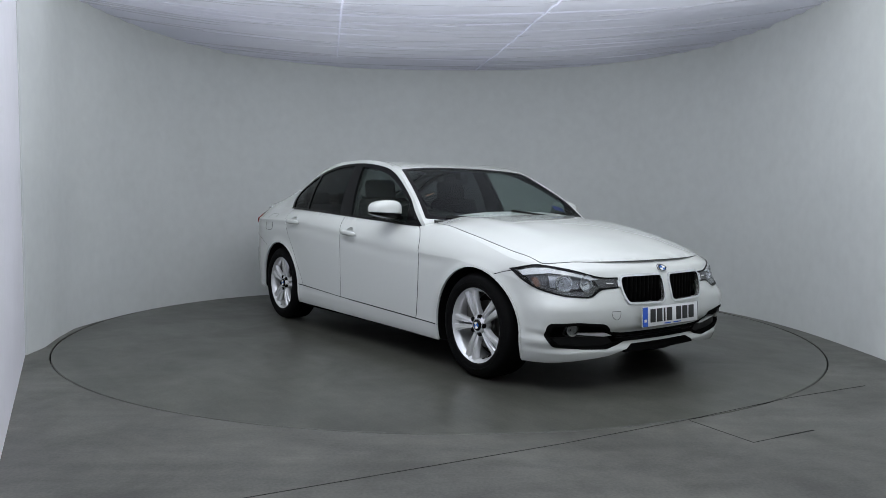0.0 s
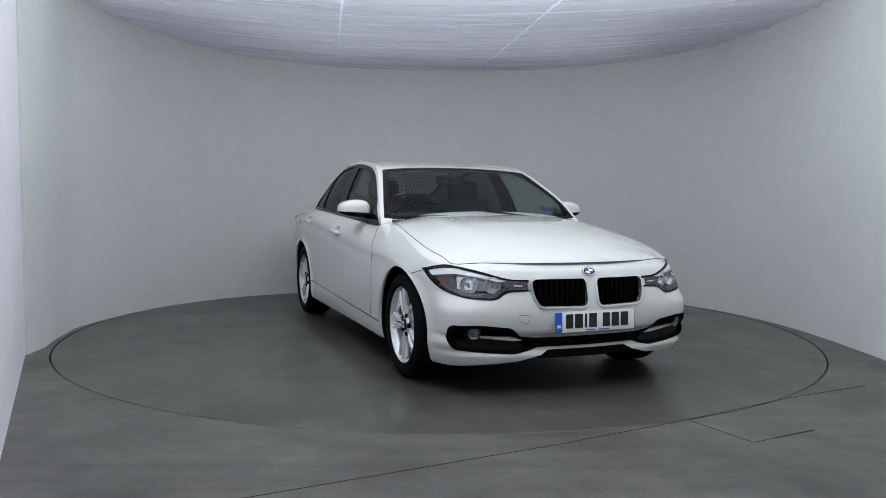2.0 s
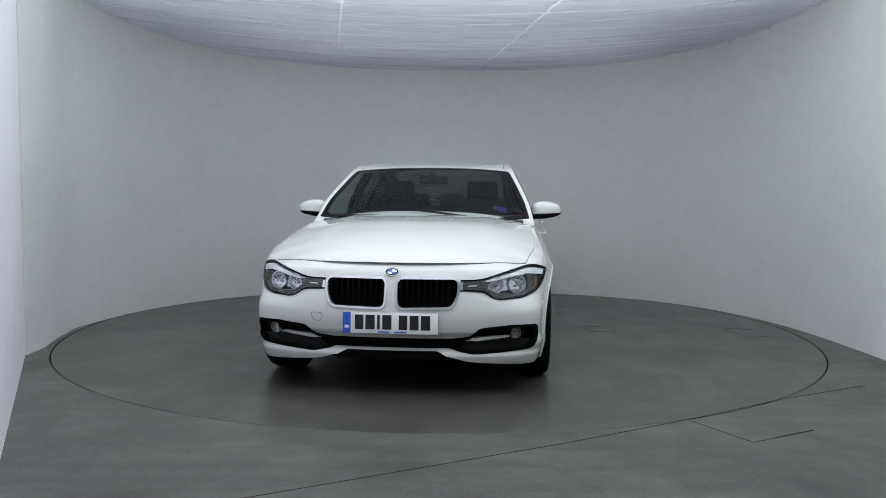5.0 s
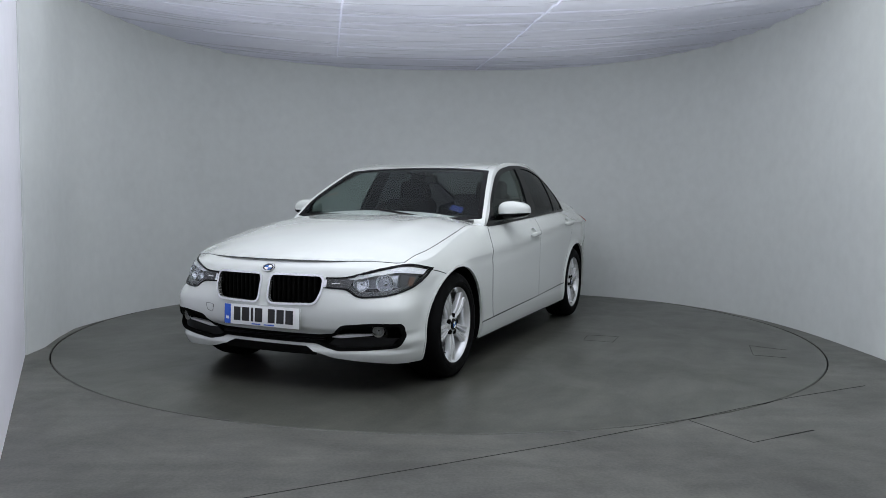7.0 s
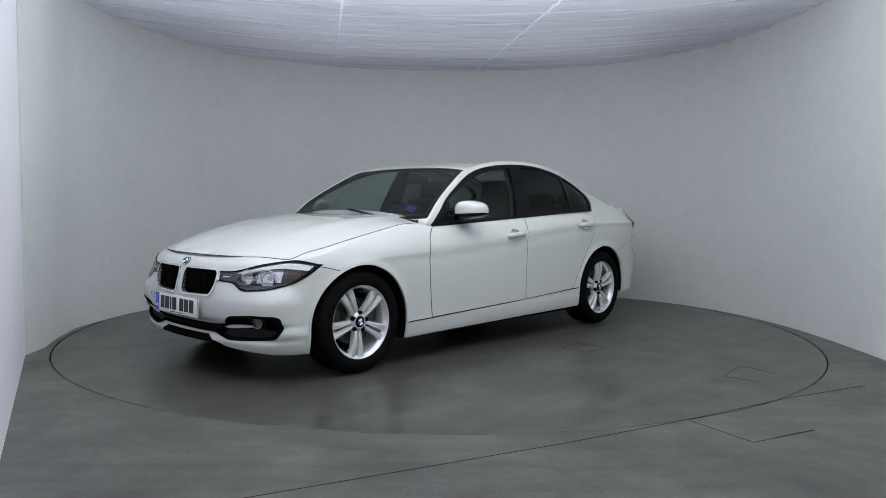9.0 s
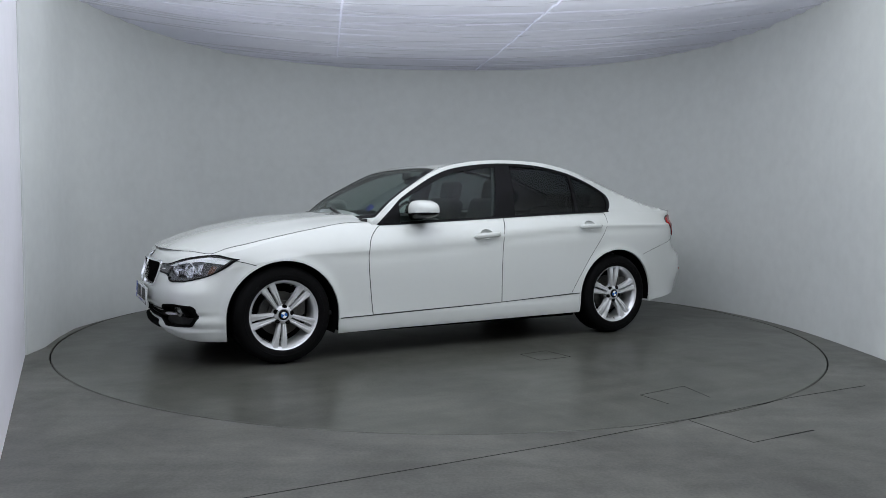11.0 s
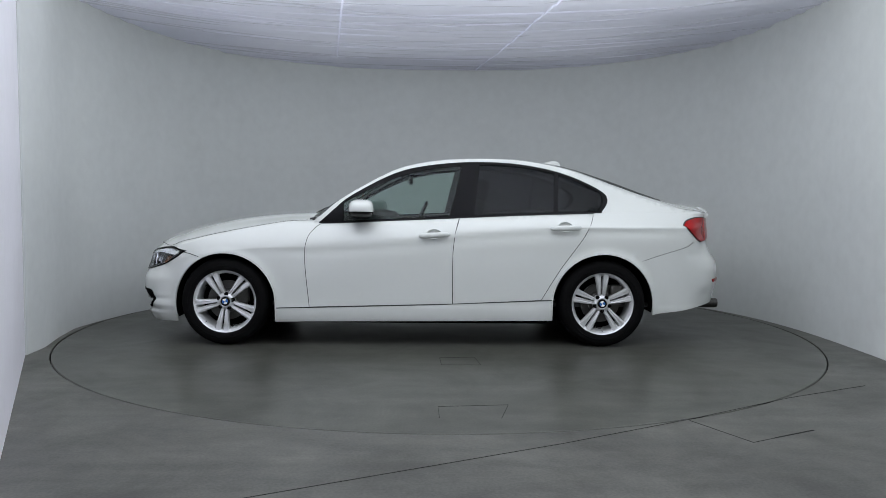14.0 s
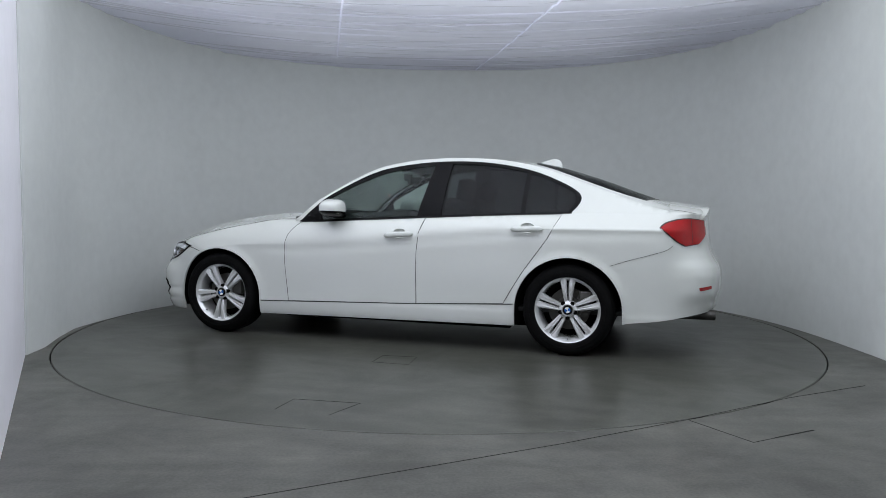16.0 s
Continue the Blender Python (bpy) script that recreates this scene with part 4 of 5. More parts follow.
    for k in range(3):
        strip("intake_rib", [(-0.36, 0.296 + 0.012 * k), (0.36, 0.296 + 0.012 * k)], on, BLACK, w=0.005, off=-0.012, parent=mouth, label="black intake rib", high=0.02)
    for side in (1, -1):
        fin = [(0.406, 0.318), (0.462, 0.315), (0.643, 0.337), (0.643, 0.347), (0.487, 0.338), (0.425, 0.330)]
        laid("intake_fin", [fin if side > 0 else flip(fin)], on, SATIN, mouth, "satin silver intake fin", step=0.03, thick=0.03, off=0.001)
        blk = [(0.42, 0.308), (0.66, 0.326), (0.78, 0.320), (0.745, 0.282), (0.60, 0.262), (0.446, 0.254), (0.375, 0.270)]
        laid("intake_mesh", [blk if side > 0 else flip(blk)], on, BLACK, mouth, "black intake mesh", step=0.04, thick=0.01, off=-0.022)
        fog = laid("fog_lamp", [disc_loop(side * 0.690, 0.364, 0.040), disc_loop(side * 0.690, 0.364, 0.035)], on, BLACK, label="small round clear fog lamp", step=0.02, thick=0.045, off=-0.004)
        c = on((side * 0.690, 0.364), -0.040)
        bowl("fog_reflector", c, 0.031, 0.026, FOG_GREY, fog, "silver fog lamp reflector", direction=Vector((1, side * 0.35, 0)))
        laid("fog_lens", [disc_loop(side * 0.690, 0.364, 0.035)], on, LENS, fog, "clear fog lamp lens", step=0.02, thick=0.003, off=-0.006)
    # shade below the bumper's middle, laid on as a black strip
    low = [(0.250, 0.259), (0.290, 0.240), (0.310, 0.226), (0.318, 0.215)]
    laid("under_bumper_shade", [low + [(-y, z) for y, z in low[::-1]]], on, LINER, label="black strip standing in for the shade under the bumper", step=0.03, thick=0.02, off=0.006)
    strip("tow_cover_gap", rounded([(-0.385, 0.462), (-0.430, 0.464), (-0.452, 0.462), (-0.440, 0.425), (-0.405, 0.412), (-0.388, 0.430)], 0.012), on, GAP, w=0.002, off=0.0012, label="thin outline of the towing-eye cover", closed=True, step=0.012)
    # round emblem of plain colours
    em = laid("emblem", [disc_loop(0, 0.694, 0.039, flat=0.52)], on, GLOSS_BLACK, label="round dark-rimmed blue and white emblem", step=0.012, thick=0.010, off=0.008)
    strip("emblem_rim", disc_loop(0, 0.694, 0.0375, flat=0.52), on, CHROME, w=0.004, off=0.0095, parent=em, label="thin chrome rim", closed=True, step=0.008)
    for q in range(4):
        a0 = q * math.pi / 2
        seg = [(0.0, 0.694)] + [(0.026 * math.cos(a0 + t), 0.694 + 0.0135 * math.sin(a0 + t)) for t in np.linspace(0, math.pi / 2, 8)]
        laid("emblem_field", [seg], on, BLUE if q % 2 else WHITE, em, "blue field" if q % 2 else "white field", step=0.012, thick=0.002, off=0.0095)
    # number plate: bars in place of characters
    bm = bmesh.new()
    box(bm, 0, 0, 0, 0.010, 0.520, 0.116, 0.003, 2)
    pl = part("number_plate", bm, WHITE, CAR, "white number plate with a blue band")
    pl.matrix_basis = pose(3.577, 0.003, 0.4215, 0, -2.5, 0)
    bm = bmesh.new()
    box(bm, 0.0045, 0, 0, 0.003, 0.522, 0.118)
    bmesh.ops.delete(bm, geom=[f for f in bm.faces if f.normal.x > 0.5 or f.normal.x < -0.5], context="FACES")
    part("plate_edge", bm, LETTER, pl, "dark plate edge")
    bm = bmesh.new()
    box(bm, 0.0058, -0.238, 0, 0.002, 0.042, 0.112)
    part("plate_band", bm, PLATE_BLUE, pl, "blue band")
    bm = bmesh.new()
    box(bm, 0.0072, -0.238, -0.022, 0.001, 0.022, 0.016)
    part("band_mark", bm, WHITE, pl, "small white mark")
    for y, w in ((-0.170, 0.046), (-0.110, 0.050), (-0.064, 0.014), (-0.018, 0.050), (0.070, 0.046), (0.130, 0.048), (0.192, 0.050)):
        bm = bmesh.new()
        box(bm, 0.0062, y, 0.004, 0.002, w, 0.078)
        part("plate_bar", bm, LETTER, pl, "black bar")
    for y, w in ((-0.035, 0.06), (0.055, 0.07)):
        bm = bmesh.new()
        box(bm, 0.0062, y, -0.0485, 0.0015, w, 0.006)
        part("plate_bar", bm, PLATE_BLUE, pl, "small blue bar")


nose()


# ---- mirrors ----
def mirror(side):
    cx, cy, cz = 1.805, 0.897, 1.010
    hx, hy, hz = 0.100, 0.113, 0.076
    nu, nv = 36, 18

    def point(u, v):
        cu, su, cv, sv = math.cos(u), math.sin(u), math.cos(v), math.sin(v)
        sg = lambda t, e: math.copysign(abs(t) ** e, t)
        x = sg(cv, 0.55) * sg(cu, 0.65)
        y = sg(cv, 0.6) * sg(su, 0.65)
        z = sg(sv, 0.7)
        if x < 0:
            x *= 0.95
        x -= 0.25 * (y + 1) * 0.5 * (1 if x > 0 else 0.3)
        if z > 0:
            z *= 1.0 - 0.22 * max(0, y)
        if z < 0:
            z *= 0.72 - 0.25 * y
        return Vector((cx + hx * x, side * (cy + hy * y), cz + hz * z))
    cap = None
    for name, v0, v1, mat, label in (("mirror_cap", -0.18, math.pi / 2, PAINT, "white door mirror cap"), ("mirror_base", -math.pi / 2, -0.18, GLOSS_BLACK, "black underside of the mirror")):
        vs, fs = [], []
        for j in range(nv + 1):
            v = v0 + (v1 - v0) * j / nv
            for i in range(nu):
                vs.append(point(2 * math.pi * i / nu, v))
        for j in range(nv):
            for i in range(nu):
                a, b = j * nu + i, j * nu + (i + 1) % nu
                fs.append((a, b, b + nu, a + nu))
        ob = mesh_object("door_mirror" if cap is None else name, vs, fs, mat, CAR if cap is None else cap, label, sharp=60)
        cap = cap or ob
    # arm and glass
    bm = bmesh.new()
    a, b = Vector((1.80, side * 0.775, 0.958)), Vector((1.79, side * 0.90, 0.985))
    d = b - a
    m = Matrix.Translation((a + b) / 2) @ d.to_track_quat("X", "Z").to_matrix().to_4x4()
    bmesh.ops.create_cube(bm, size=1, matrix=m @ Matrix.Diagonal((d.length + 0.03, 0.11, 0.030, 1)))
    bmesh.ops.bevel(bm, geom=list(bm.edges), offset=0.010, segments=2, affect="EDGES")
    part("mirror_arm", bm, GLOSS_BLACK, cap, "black mirror arm")
    bm = bmesh.new()
    box(bm, cx - hx * 0.84, side * cy, cz + 0.004, 0.006, hy * 1.30, hz * 0.95, 0.0025, 1)
    part("mirror_glass", bm, CHROME, cap, "silvered mirror glass")
    vs, fs = [], []
    for i in range(19):
        u = -0.55 + 2.0 * i / 18
        for v in (-0.16, -0.10):
            p = point(u, v)
            vs.append(p + (p - Vector((cx, side * cy, cz))).normalized() * 0.0015)
    fs = [(2 * i, 2 * i + 1, 2 * i + 3, 2 * i + 2) for i in range(18)]
    mesh_object("indicator_strip", vs, fs, ALLOY, cap, "narrow clear indicator strip")


mirror(1)
mirror(-1)


# ---- wheels ----
def wheel(x, y, side, turn):
    prof = [(0.196, -0.185), (0.200, -0.10), (0.205, -0.04), (0.214, -0.018), (0.222, -0.012), (0.226, -0.002), (0.231, 0.0), (0.235, -0.006), (0.235, -0.02), (0.215, -0.19), (0.196, -0.185)]
    vs, fs = lathe(prof, 72)
    w = mesh_object("wheel", vs, fs, ALLOY, CAR, "silver five double-spoke alloy wheel", sharp=50)
    tp = spline([(0.228, -0.008), (0.236, 0.006), (0.252, 0.012), (0.278, 0.012), (0.298, 0.006), (0.313, -0.008), (0.321, -0.028), (0.325, -0.055), (0.325, -0.165), (0.318, -0.20), (0.29, -0.218), (0.225, -0.212)], 3)
    tp = [(r - (0.004 if abs(h + 0.085) < 0.004 or abs(h + 0.135) < 0.004 else 0), h) for r, h in tp]
    vs, fs = lathe(tp, 84)
    mesh_object("tyre", vs, fs, RUBBER, w, "black rubber tyre", sharp=35)
    # raised ring on the side wall
    vs, fs = lathe([(0.262, 0.0115), (0.264, 0.0145), (0.268, 0.0145), (0.270, 0.0120)], 84)
    mesh_object("tyre_rib", vs, fs, RUBBER, w, "moulded tyre rib")
    # brake disc, caliper and a black disc for the shade behind the spokes
    vs, fs = lathe([(0.03, -0.075), (0.088, -0.075), (0.092, -0.095), (0.148, -0.095), (0.148, -0.115), (0.05, -0.115)], 48)
    mesh_object("brake_disc", vs, fs, STEEL, w, "grey steel brake disc")
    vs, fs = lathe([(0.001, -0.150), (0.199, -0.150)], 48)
    mesh_object("spoke_shade_disc", vs, fs, LINER, w, "black disc standing in for the shade behind the spokes")
    bm = bmesh.new()
    box(bm, -0.115 * (1 if side > 0 else -1), -0.09, 0.06, 0.09, 0.07, 0.15, 0.015, 2)
    part("brake_caliper", bm, STEEL, w, "grey brake caliper")
    # spokes
    for k in range(5):
        a0 = radians(turn + 72 * k)
        bm = bmesh.new()
        for e in (-1, 1):
            ring = []
            for i in range(9):
                t = i / 8
                r = 0.040 + 0.187 * t
                c = e * (0.0150 + 0.0185 * t ** 1.2)
                half = 0.0115 + 0.0145 * t ** 1.3
                top = -0.030 + 0.014 * t + 0.010 * math.sin(math.pi * t) + (0.006 if t > 0.95 else 0)
                deep = 0.040 - 0.012 * t
                sec = [(c - half, top - deep), (c - half, top - 0.010), (c - half * 0.72, top - 0.001), (c - half * 0.1, top + 0.001 - 0.003 * (e > 0)), (c + half * 0.15, top + 0.001 - 0.003 * (e < 0)), (c + half * 0.72, top - 0.001), (c + half, top - 0.010), (c + half, top - deep)]
                ring.append([bm.verts.new((r * math.cos(a0) - s * math.sin(a0), h, r * math.sin(a0) + s * math.cos(a0))) for s, h in sec])
            for p, q in zip(ring, ring[1:]):
                for j in range(8):
                    bm.faces.new((p[j], p[(j + 1) % 8], q[(j + 1) % 8], q[j]))
            bm.faces.new(ring[0])
            bm.faces.new(ring[-1][::-1])
        part("spoke", bm, ALLOY, w, "", 35)
    # hub, bolts, cap
    vs, fs = lathe([(0.034, -0.020), (0.040, -0.017), (0.058, -0.024), (0.066, -0.034), (0.068, -0.075)], 40)
    mesh_object("hub", vs, fs, ALLOY, w, "silver hub")
    for k in range(5):
        a = radians(turn + 36 + 72 * k)
        vs, fs = lathe([(0.001, -0.022), (0.0085, -0.022), (0.0095, -0.026), (0.0135, -0.0265), (0.0150, -0.0225), (0.0155, -0.04)], 14)
        mesh_object("wheel_bolt", [(p[0] + 0.054 * math.cos(a), p[1] + 0.006, p[2] + 0.054 * math.sin(a)) for p in vs], fs, LINER, w, "dark wheel bolt")
    vs, fs = lathe([(0.001, -0.009), (0.030, -0.010), (0.034, -0.014), (0.034, -0.026)], 32)
    mesh_object("hub_cap", vs, fs, GLOSS_BLACK, w, "dark round hub cap")
    for q in range(4):
        b0 = math.pi / 2 * q + 0.5
        vs = [(0, -0.0075, 0)] + [(0.021 * math.cos(b0 + t), -0.0078, 0.021 * math.sin(b0 + t)) for t in np.linspace(0, math.pi / 2, 7)]
        vs += [(p[0], -0.0105, p[2]) for p in vs]
        fs = [(0, i, i + 1) for i in range(1, 7)] + [(i, i + 8, i + 9, i + 1) for i in range(7)]
        mesh_object("cap_field", vs, fs, BLUE if q % 2 else WHITE, w, "blue field" if q % 2 else "white field", smooth=False)
    vs, fs = lathe([(0.004, -0.02), (0.004, -0.006), (0.001, -0.005)], 8)
    mesh_object("tyre_valve", [(p[0] + 0.205 * math.cos(radians(turn + 180)), p[1], p[2] + 0.205 * math.sin(radians(turn + 180))) for p in vs], fs, BLACK, w, "black tyre valve")
    w.matrix_basis = pose(x, y, 0.3245, 0, 0, 0 if side > 0 else 180)
    return w


wheel(2.806, 0.872, 1, 133)
wheel(0.004, 0.876, 1, 89)
wheel(2.806, -0.872, -1, 70)
wheel(0.004, -0.876, -1, 100)


# ---- under the body ----
def underside():
    for side in (1, -1):
        for ax, az, ar in ARCHES:
            vs, fs = [], []
            n = 40
            for i in range(n + 1):
                a = radians(-17 + (218 if ax > 1 else 206) * i / n)
                lx, lz = ax + (ar - 0.002) * math.cos(a), az + (ar - 0.002) * math.sin(a)
                for y in (min(0.893, at(s_of_x(lx), max(lz, 0.2)).y - 0.012), 0.52):
                    vs.append((lx, side * y, lz))
                vs.append((ax, side * 0.52, az))
            for i in range(n):
                a = 3 * i
                fs += [(a, a + 1, a + 4, a + 3), (a + 1, a + 2, a + 5, a + 4)]
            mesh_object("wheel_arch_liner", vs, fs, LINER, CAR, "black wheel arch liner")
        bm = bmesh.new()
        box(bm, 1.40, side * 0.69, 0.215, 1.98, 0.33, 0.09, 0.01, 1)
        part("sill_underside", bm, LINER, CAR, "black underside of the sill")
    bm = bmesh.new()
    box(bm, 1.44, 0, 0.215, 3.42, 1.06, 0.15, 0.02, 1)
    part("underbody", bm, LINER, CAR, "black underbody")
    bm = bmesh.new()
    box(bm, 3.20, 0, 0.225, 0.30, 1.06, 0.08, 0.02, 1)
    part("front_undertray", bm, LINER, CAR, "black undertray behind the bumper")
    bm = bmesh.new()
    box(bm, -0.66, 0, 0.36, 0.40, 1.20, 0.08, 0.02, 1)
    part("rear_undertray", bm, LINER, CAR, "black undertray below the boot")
    vs, fs = lathe([(0.030, -0.985), (0.034, -0.990), (0.037, -0.98), (0.037, -0.72), (0.030, -0.72), (0.030, -0.985)], 28)
    mesh_object("tailpipe", [(p[1], 0.50 + p[0], 0.290 + p[2]) for p in vs], fs, STEEL, CAR, "dark chrome exhaust tailpipe")


underside()


# ---- tail ----
def tail():
    for side in (1, -1):
        on = lambda p, o=0.0: at(p[0], min(p[1], 0.999), o, side)
        s0 = s_of_x(-0.615)
        lens = spline([(s0, 0.912), (s0 + 0.055, 0.943), (s0 + 0.17, 0.966), (s0 + 0.30, 0.970)], 4)[:-1] + [(s0 + 0.30, 0.970), (s0 + 0.56, 0.955), (s0 + 0.56, 0.86), (s0 + 0.40, 0.800), (s0 + 0.22, 0.790)] + spline([(s0 + 0.20, 0.790), (s0 + 0.12, 0.822), (s0 + 0.05, 0.872)], 4)
        lo = laid("tail_lamp", [lens], on, RED, label="red tail lamp wrapping round the corner", step=0.015, thick=0.02, off=0.010)
        strip("lamp_gap", grown(lens, 0.003), on, GAP, w=0.008, off=0.003, parent=lo, label="dark joint round the lamp", closed=True)
        strip("lamp_split", [(s0 + 0.30, 0.968), (s0 + 0.305, 0.800)], on, GAP, w=0.005, off=0.0112, parent=lo, label="thin joint to the boot lid")
        sr = s_of_x(-0.875)
        laid("rear_reflector", [rounded([(sr, 0.502), (sr + 0.15, 0.508), (sr + 0.15, 0.486), (sr + 0.01, 0.478)], 0.008)], on, RED, label="narrow red rear reflector", step=0.02, thick=0.006, off=0.004)
    # lip along the boot's rear edge
    vs, fs = [], []
    n = 40
    for i in range(n + 1):
        y = -0.53 + 1.06 * i / n
        end = 0.030 * blend(0.30, 0.53, abs(y))
        x0 = -0.950 + 0.085 * (abs(y) / 0.64) ** 2.4
        zd = hood((x0 + 0.09, y)).z - end
        for dx, z in ((0.10, zd - 0.008), (0.05, zd - 0.003), (0.010, zd - 0.006), (0.0, zd - 0.012), (0.003, zd - 0.020), (0.030, zd - 0.040), (0.10, zd - 0.060)):
            vs.append((x0 + dx, y, z))
    for i in range(n):
        for q in range(7):
            a, b = 7 * i + q, 7 * i + (q + 1) % 7
            fs.append((a, b, b + 7, a + 7))
    fs += [tuple(range(7)), tuple(range(7 * n, 7 * n + 7))]
    mesh_object("boot_lip", vs, fs, PAINT, CAR, "white rear lip of the boot lid", sharp=60)
    fl = rounded([(-0.16, 0.945), (-0.33, 0.945), (-0.335, 0.80), (-0.17, 0.80)], 0.03)
    strip("fuel_flap_gap", fl, on_side(-1), GAP, w=0.004, off=0.0014, label="thin outline of the fuel flap", closed=True)


tail()


# ---- cabin ----
def soft_block(bm, cx, cy, cz, sx, sy, sz, lean=0.0, bevel=0.05):
    vs = box(bm, 0, 0, 0, sx, sy, sz, min(bevel, 0.45 * min(sx, sy, sz)), 3)
    m = Matrix.Translation((cx, cy, cz)) @ pose(0, 0, 0, 0, lean, 0)
    bmesh.ops.transform(bm, matrix=m, verts=bm.verts)


def seat(x, y, name, width=0.50):
    bm = bmesh.new()
    soft_block(bm, x + 0.22, y, 0.47, 0.52, width, 0.16, -6)
    s = part(name, bm, SEATCLOTH, CAR, "black cloth car seat")
    bm = bmesh.new()
    soft_block(bm, x - 0.09, y, 0.80, 0.14, width * 0.92, 0.62, -17)
    part("backrest", bm, SEATCLOTH, s, "black cloth backrest")
    bm = bmesh.new()
    soft_block(bm, x - 0.215, y, 1.165, 0.10, 0.27, 0.18, -10, 0.04)
    part("headrest", bm, SEATCLOTH, s, "black padded headrest")
    for e in (-0.06, 0.06):
        vs, fs = lathe([(0.006, -0.06), (0.006, 0.06)], 8, "z")
        mesh_object("headrest_post", [(p[0] - 0.195 + x, p[1] + y + e, p[2] + 1.07) for p in vs], fs, CHROME, s, "thin chrome headrest post")


def interior():
    seat(1.10, 0.37, "front_seat")
    seat(1.10, -0.37, "front_seat")
    bm = bmesh.new()
    soft_block(bm, 0.13, 0, 0.45, 0.50, 1.28, 0.18, -6)
    r = part("rear_bench", bm, SEATCLOTH, CAR, "black cloth rear bench")
    bm = bmesh.new()
    soft_block(bm, -0.17, 0, 0.76, 0.16, 1.28, 0.56, -20)
    part("bench_back", bm, SEATCLOTH, r, "black cloth bench backrest")
    for y in (-0.36, 0, 0.36):
        bm = bmesh.new()
        soft_block(bm, -0.29, y, 1.085, 0.09, 0.25, 0.14, -12, 0.035)
        part("headrest", bm, SEATCLOTH, r, "black padded headrest")
    bm = bmesh.new()
    box(bm, -0.46, 0, 0.985, 0.36, 1.22, 0.03, 0.01, 1)
    part("parcel_shelf", bm, TRIM, CAR, "dark grey parcel shelf")
    bm = bmesh.new()
    box(bm, 1.05, 0, 0.30, 2.9, 1.50, 0.03)
    part("cabin_floor", bm, TRIM, CAR, "dark grey cabin carpet")
    # dashboard: a swept section
    sec = [(2.20, 0.945), (2.0, 0.965), (1.72, 0.975), (1.60, 0.955), (1.55, 0.90), (1.58, 0.78), (1.66, 0.55), (2.20, 0.50)]
    bm = bmesh.new()
    rows = []
    for i in range(25):
        y = -0.72 + 1.44 * i / 24
        hump = 0.025 * math.exp(-((y + 0.37) / 0.19) ** 4)
        rows.append([bm.verts.new((x, y, z + (hump if 1.5 < x < 1.9 and z > 0.9 else 0))) for x, z in sec])
    for a, b in zip(rows, rows[1:]):
        for j in range(len(sec)):
            bm.faces.new((a[j], a[(j + 1) % len(sec)], b[(j + 1) % len(sec)], b[j]))
    bm.faces.new(rows[0])
    bm.faces.new(rows[-1][::-1])
    part("dashboard", bm, TRIM, CAR, "dark grey dashboard", 30)
    # steering wheel
    vs, fs = [], []
    n, k = 40, 8
    m = Matrix.Translation((1.40, -0.37, 0.90)) @ pose(0, 0, 0, 0, 65, 0)
    for i in range(n):
        a = 2 * math.pi * i / n
        for j in range(k):
            b = 2 * math.pi * j / k
            rr = 0.178 + 0.016 * math.cos(b)
            vs.append(m @ Vector((rr * math.cos(a), rr * math.sin(a), 0.016 * math.sin(b))))
    for i in range(n):
        for j in range(k):
            p, q = i * k + j, i * k + (j + 1) % k
            p2, q2 = ((i + 1) % n) * k + j, ((i + 1) % n) * k + (j + 1) % k
            fs.append((p, q, q2, p2))
    sw = mesh_object("steering_wheel", vs, fs, TRIM, CAR, "black leather steering wheel")
    bm = bmesh.new()
    box(bm, 0, 0, 0, 0.13, 0.33, 0.03, 0.012, 2)
    box(bm, 0.08, 0, 0, 0.17, 0.06, 0.025, 0.01, 1)
    bmesh.ops.transform(bm, matrix=m, verts=bm.verts)
    part("wheel_boss", bm, TRIM, sw, "black steering wheel centre")
    # inside mirror
    bm = bmesh.new()
    box(bm, 1.46, 0.0, 1.248, 0.035, 0.235, 0.065, 0.014, 2)
    mi = part("inside_mirror", bm, TRIM, CAR, "black rear-view mirror")
    bm = bmesh.new()
    box(bm, 1.51, 0.0, 1.280, 0.07, 0.05, 0.06, 0.012, 2)
    part("mirror_mount", bm, TRIM, mi, "black mirror mount")
    for side in (1, -1):
        card = [(x, z_top(x) - 0.012) for x in np.linspace(-0.3, 2.12, 40)] + [(2.12, 0.34), (0.42, 0.34), (0.40, 0.70), (-0.30, 0.74)]
        laid("door_lining", [card], on_side(side), TRIM, label="dark grey inner door lining", step=0.06, thick=0.02, off=-0.055)
        pil = [(1.060, 1.37), (0.92, 1.375), (0.955, 0.965), (1.16, 0.955)]
        laid("pillar_trim", [pil], on_house(side), TRIM, label="dark inner pillar lining", step=0.05, thick=0.012, off=-0.04)
        # belt
        strip("seat_belt", [(1.02, 1.27), (1.05, 1.0)], on_house(side), SEATCLOTH, w=0.045, off=-0.045, label="black seat belt")
    # stickers behind the windscreen
    laid("windscreen_sticker", [[(2.085, 0.50), (2.105, 0.60), (2.055, 0.605), (2.040, 0.505)]], on_roof, STICKER, label="small blue square sticker", step=0.03, thick=0.001, off=-0.007)
    laid("windscreen_note", [[(1.905, -0.54), (1.930, -0.63), (1.922, -0.63), (1.897, -0.54)]], on_roof, PAPER, label="narrow orange paper slip", step=0.03, thick=0.001, off=-0.007)


interior()


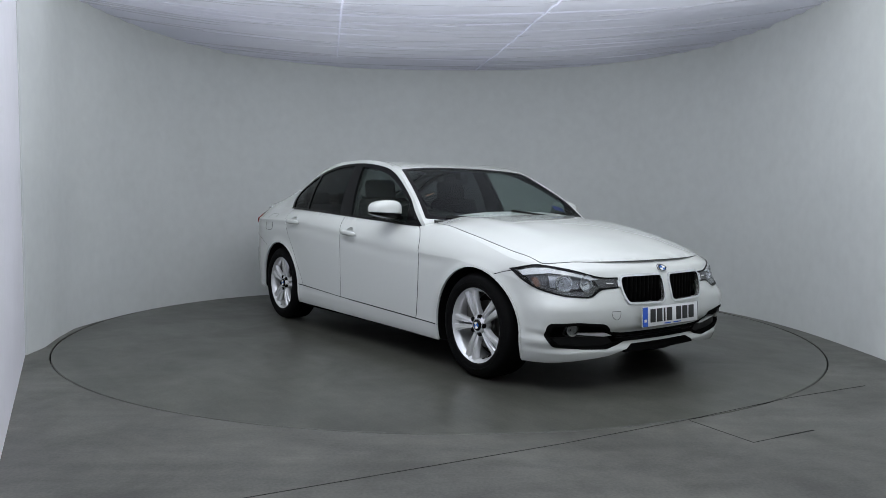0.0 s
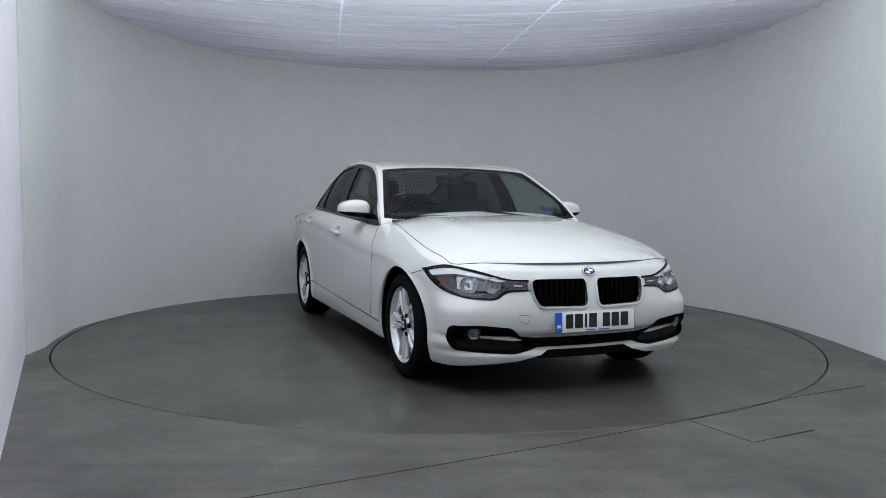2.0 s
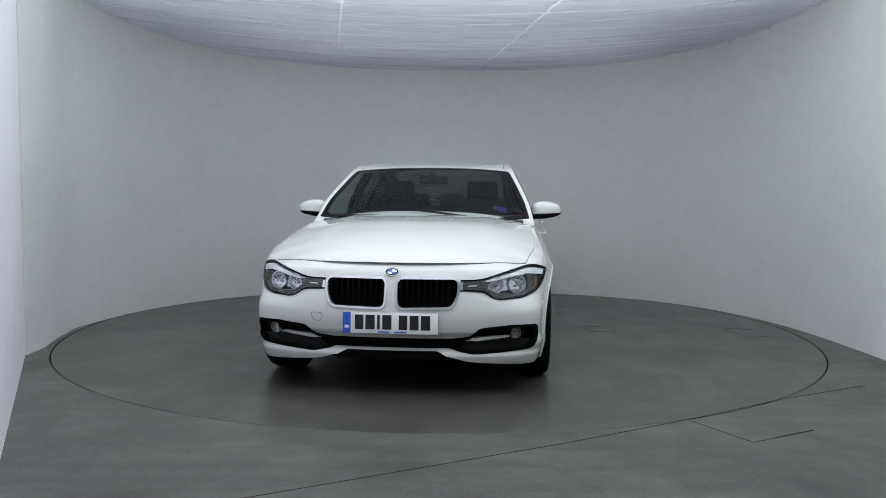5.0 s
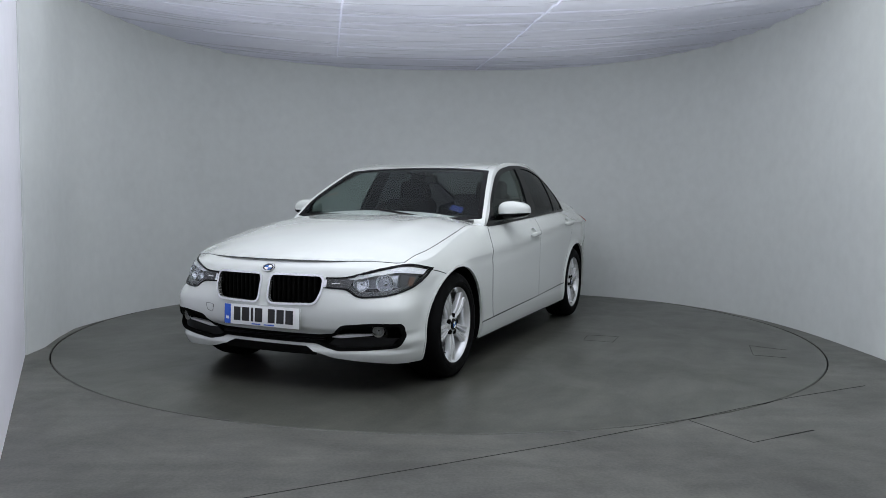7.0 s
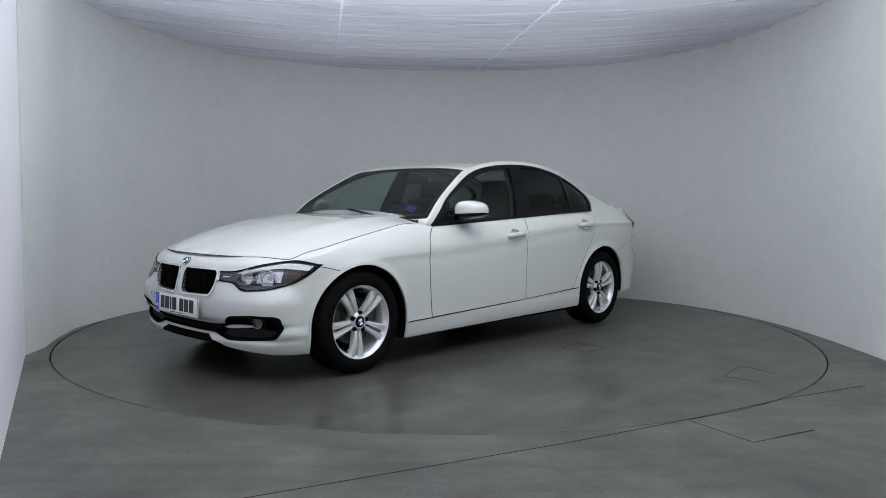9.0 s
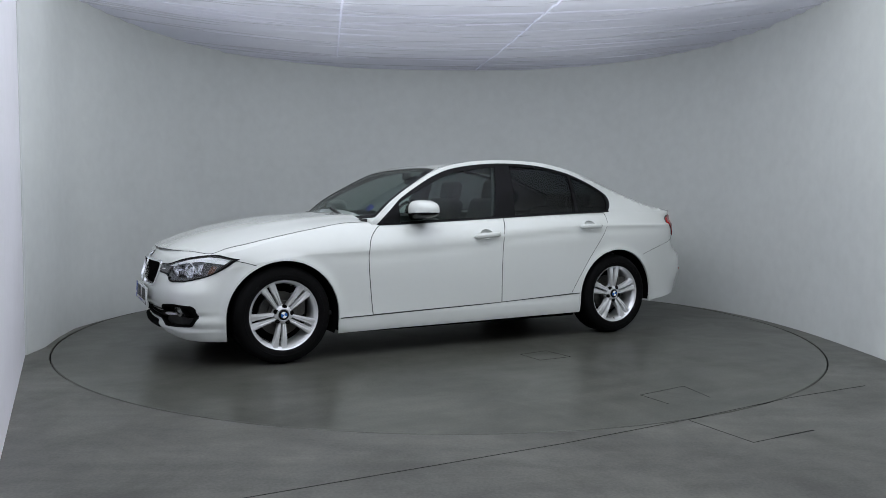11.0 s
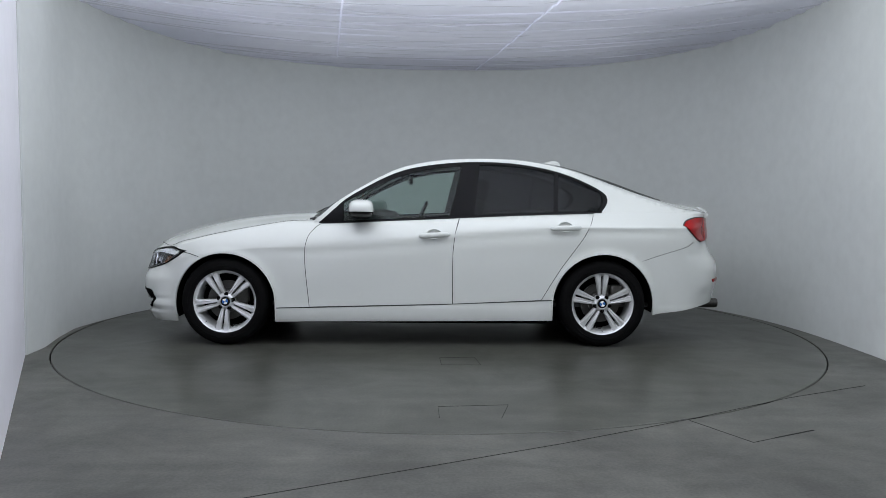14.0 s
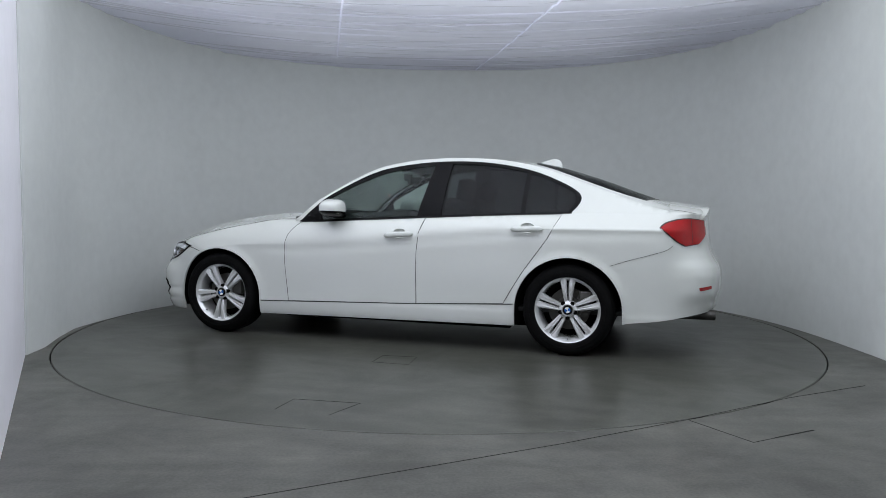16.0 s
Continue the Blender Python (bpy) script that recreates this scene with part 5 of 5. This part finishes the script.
# ---- what turns ----
TURN = [(0, -53.84), (0.5, -55.64), (1, -58.9), (1.5, -63.1), (2, -67.75), (2.5, -72.35), (3, -77.0), (3.5, -81.6), (4, -86.35), (5, -95.7), (6.5, -109.75), (7.5, -119.1), (9, -133.15),
        (10, -142.5), (11.5, -156.4), (12.5, -165.45), (14, -179.1), (15, -188.15), (16, -197.5)]


def motions():
    walk(TABLE, [(t, pose(0, 0, 0, 0, 0, a)) for t, a in TURN])
    walk(CAR, [(t, pose(0, 0, 0, 0, 0, a) @ pose(-1.202, -0.035, 0)) for t, a in TURN])


motions()
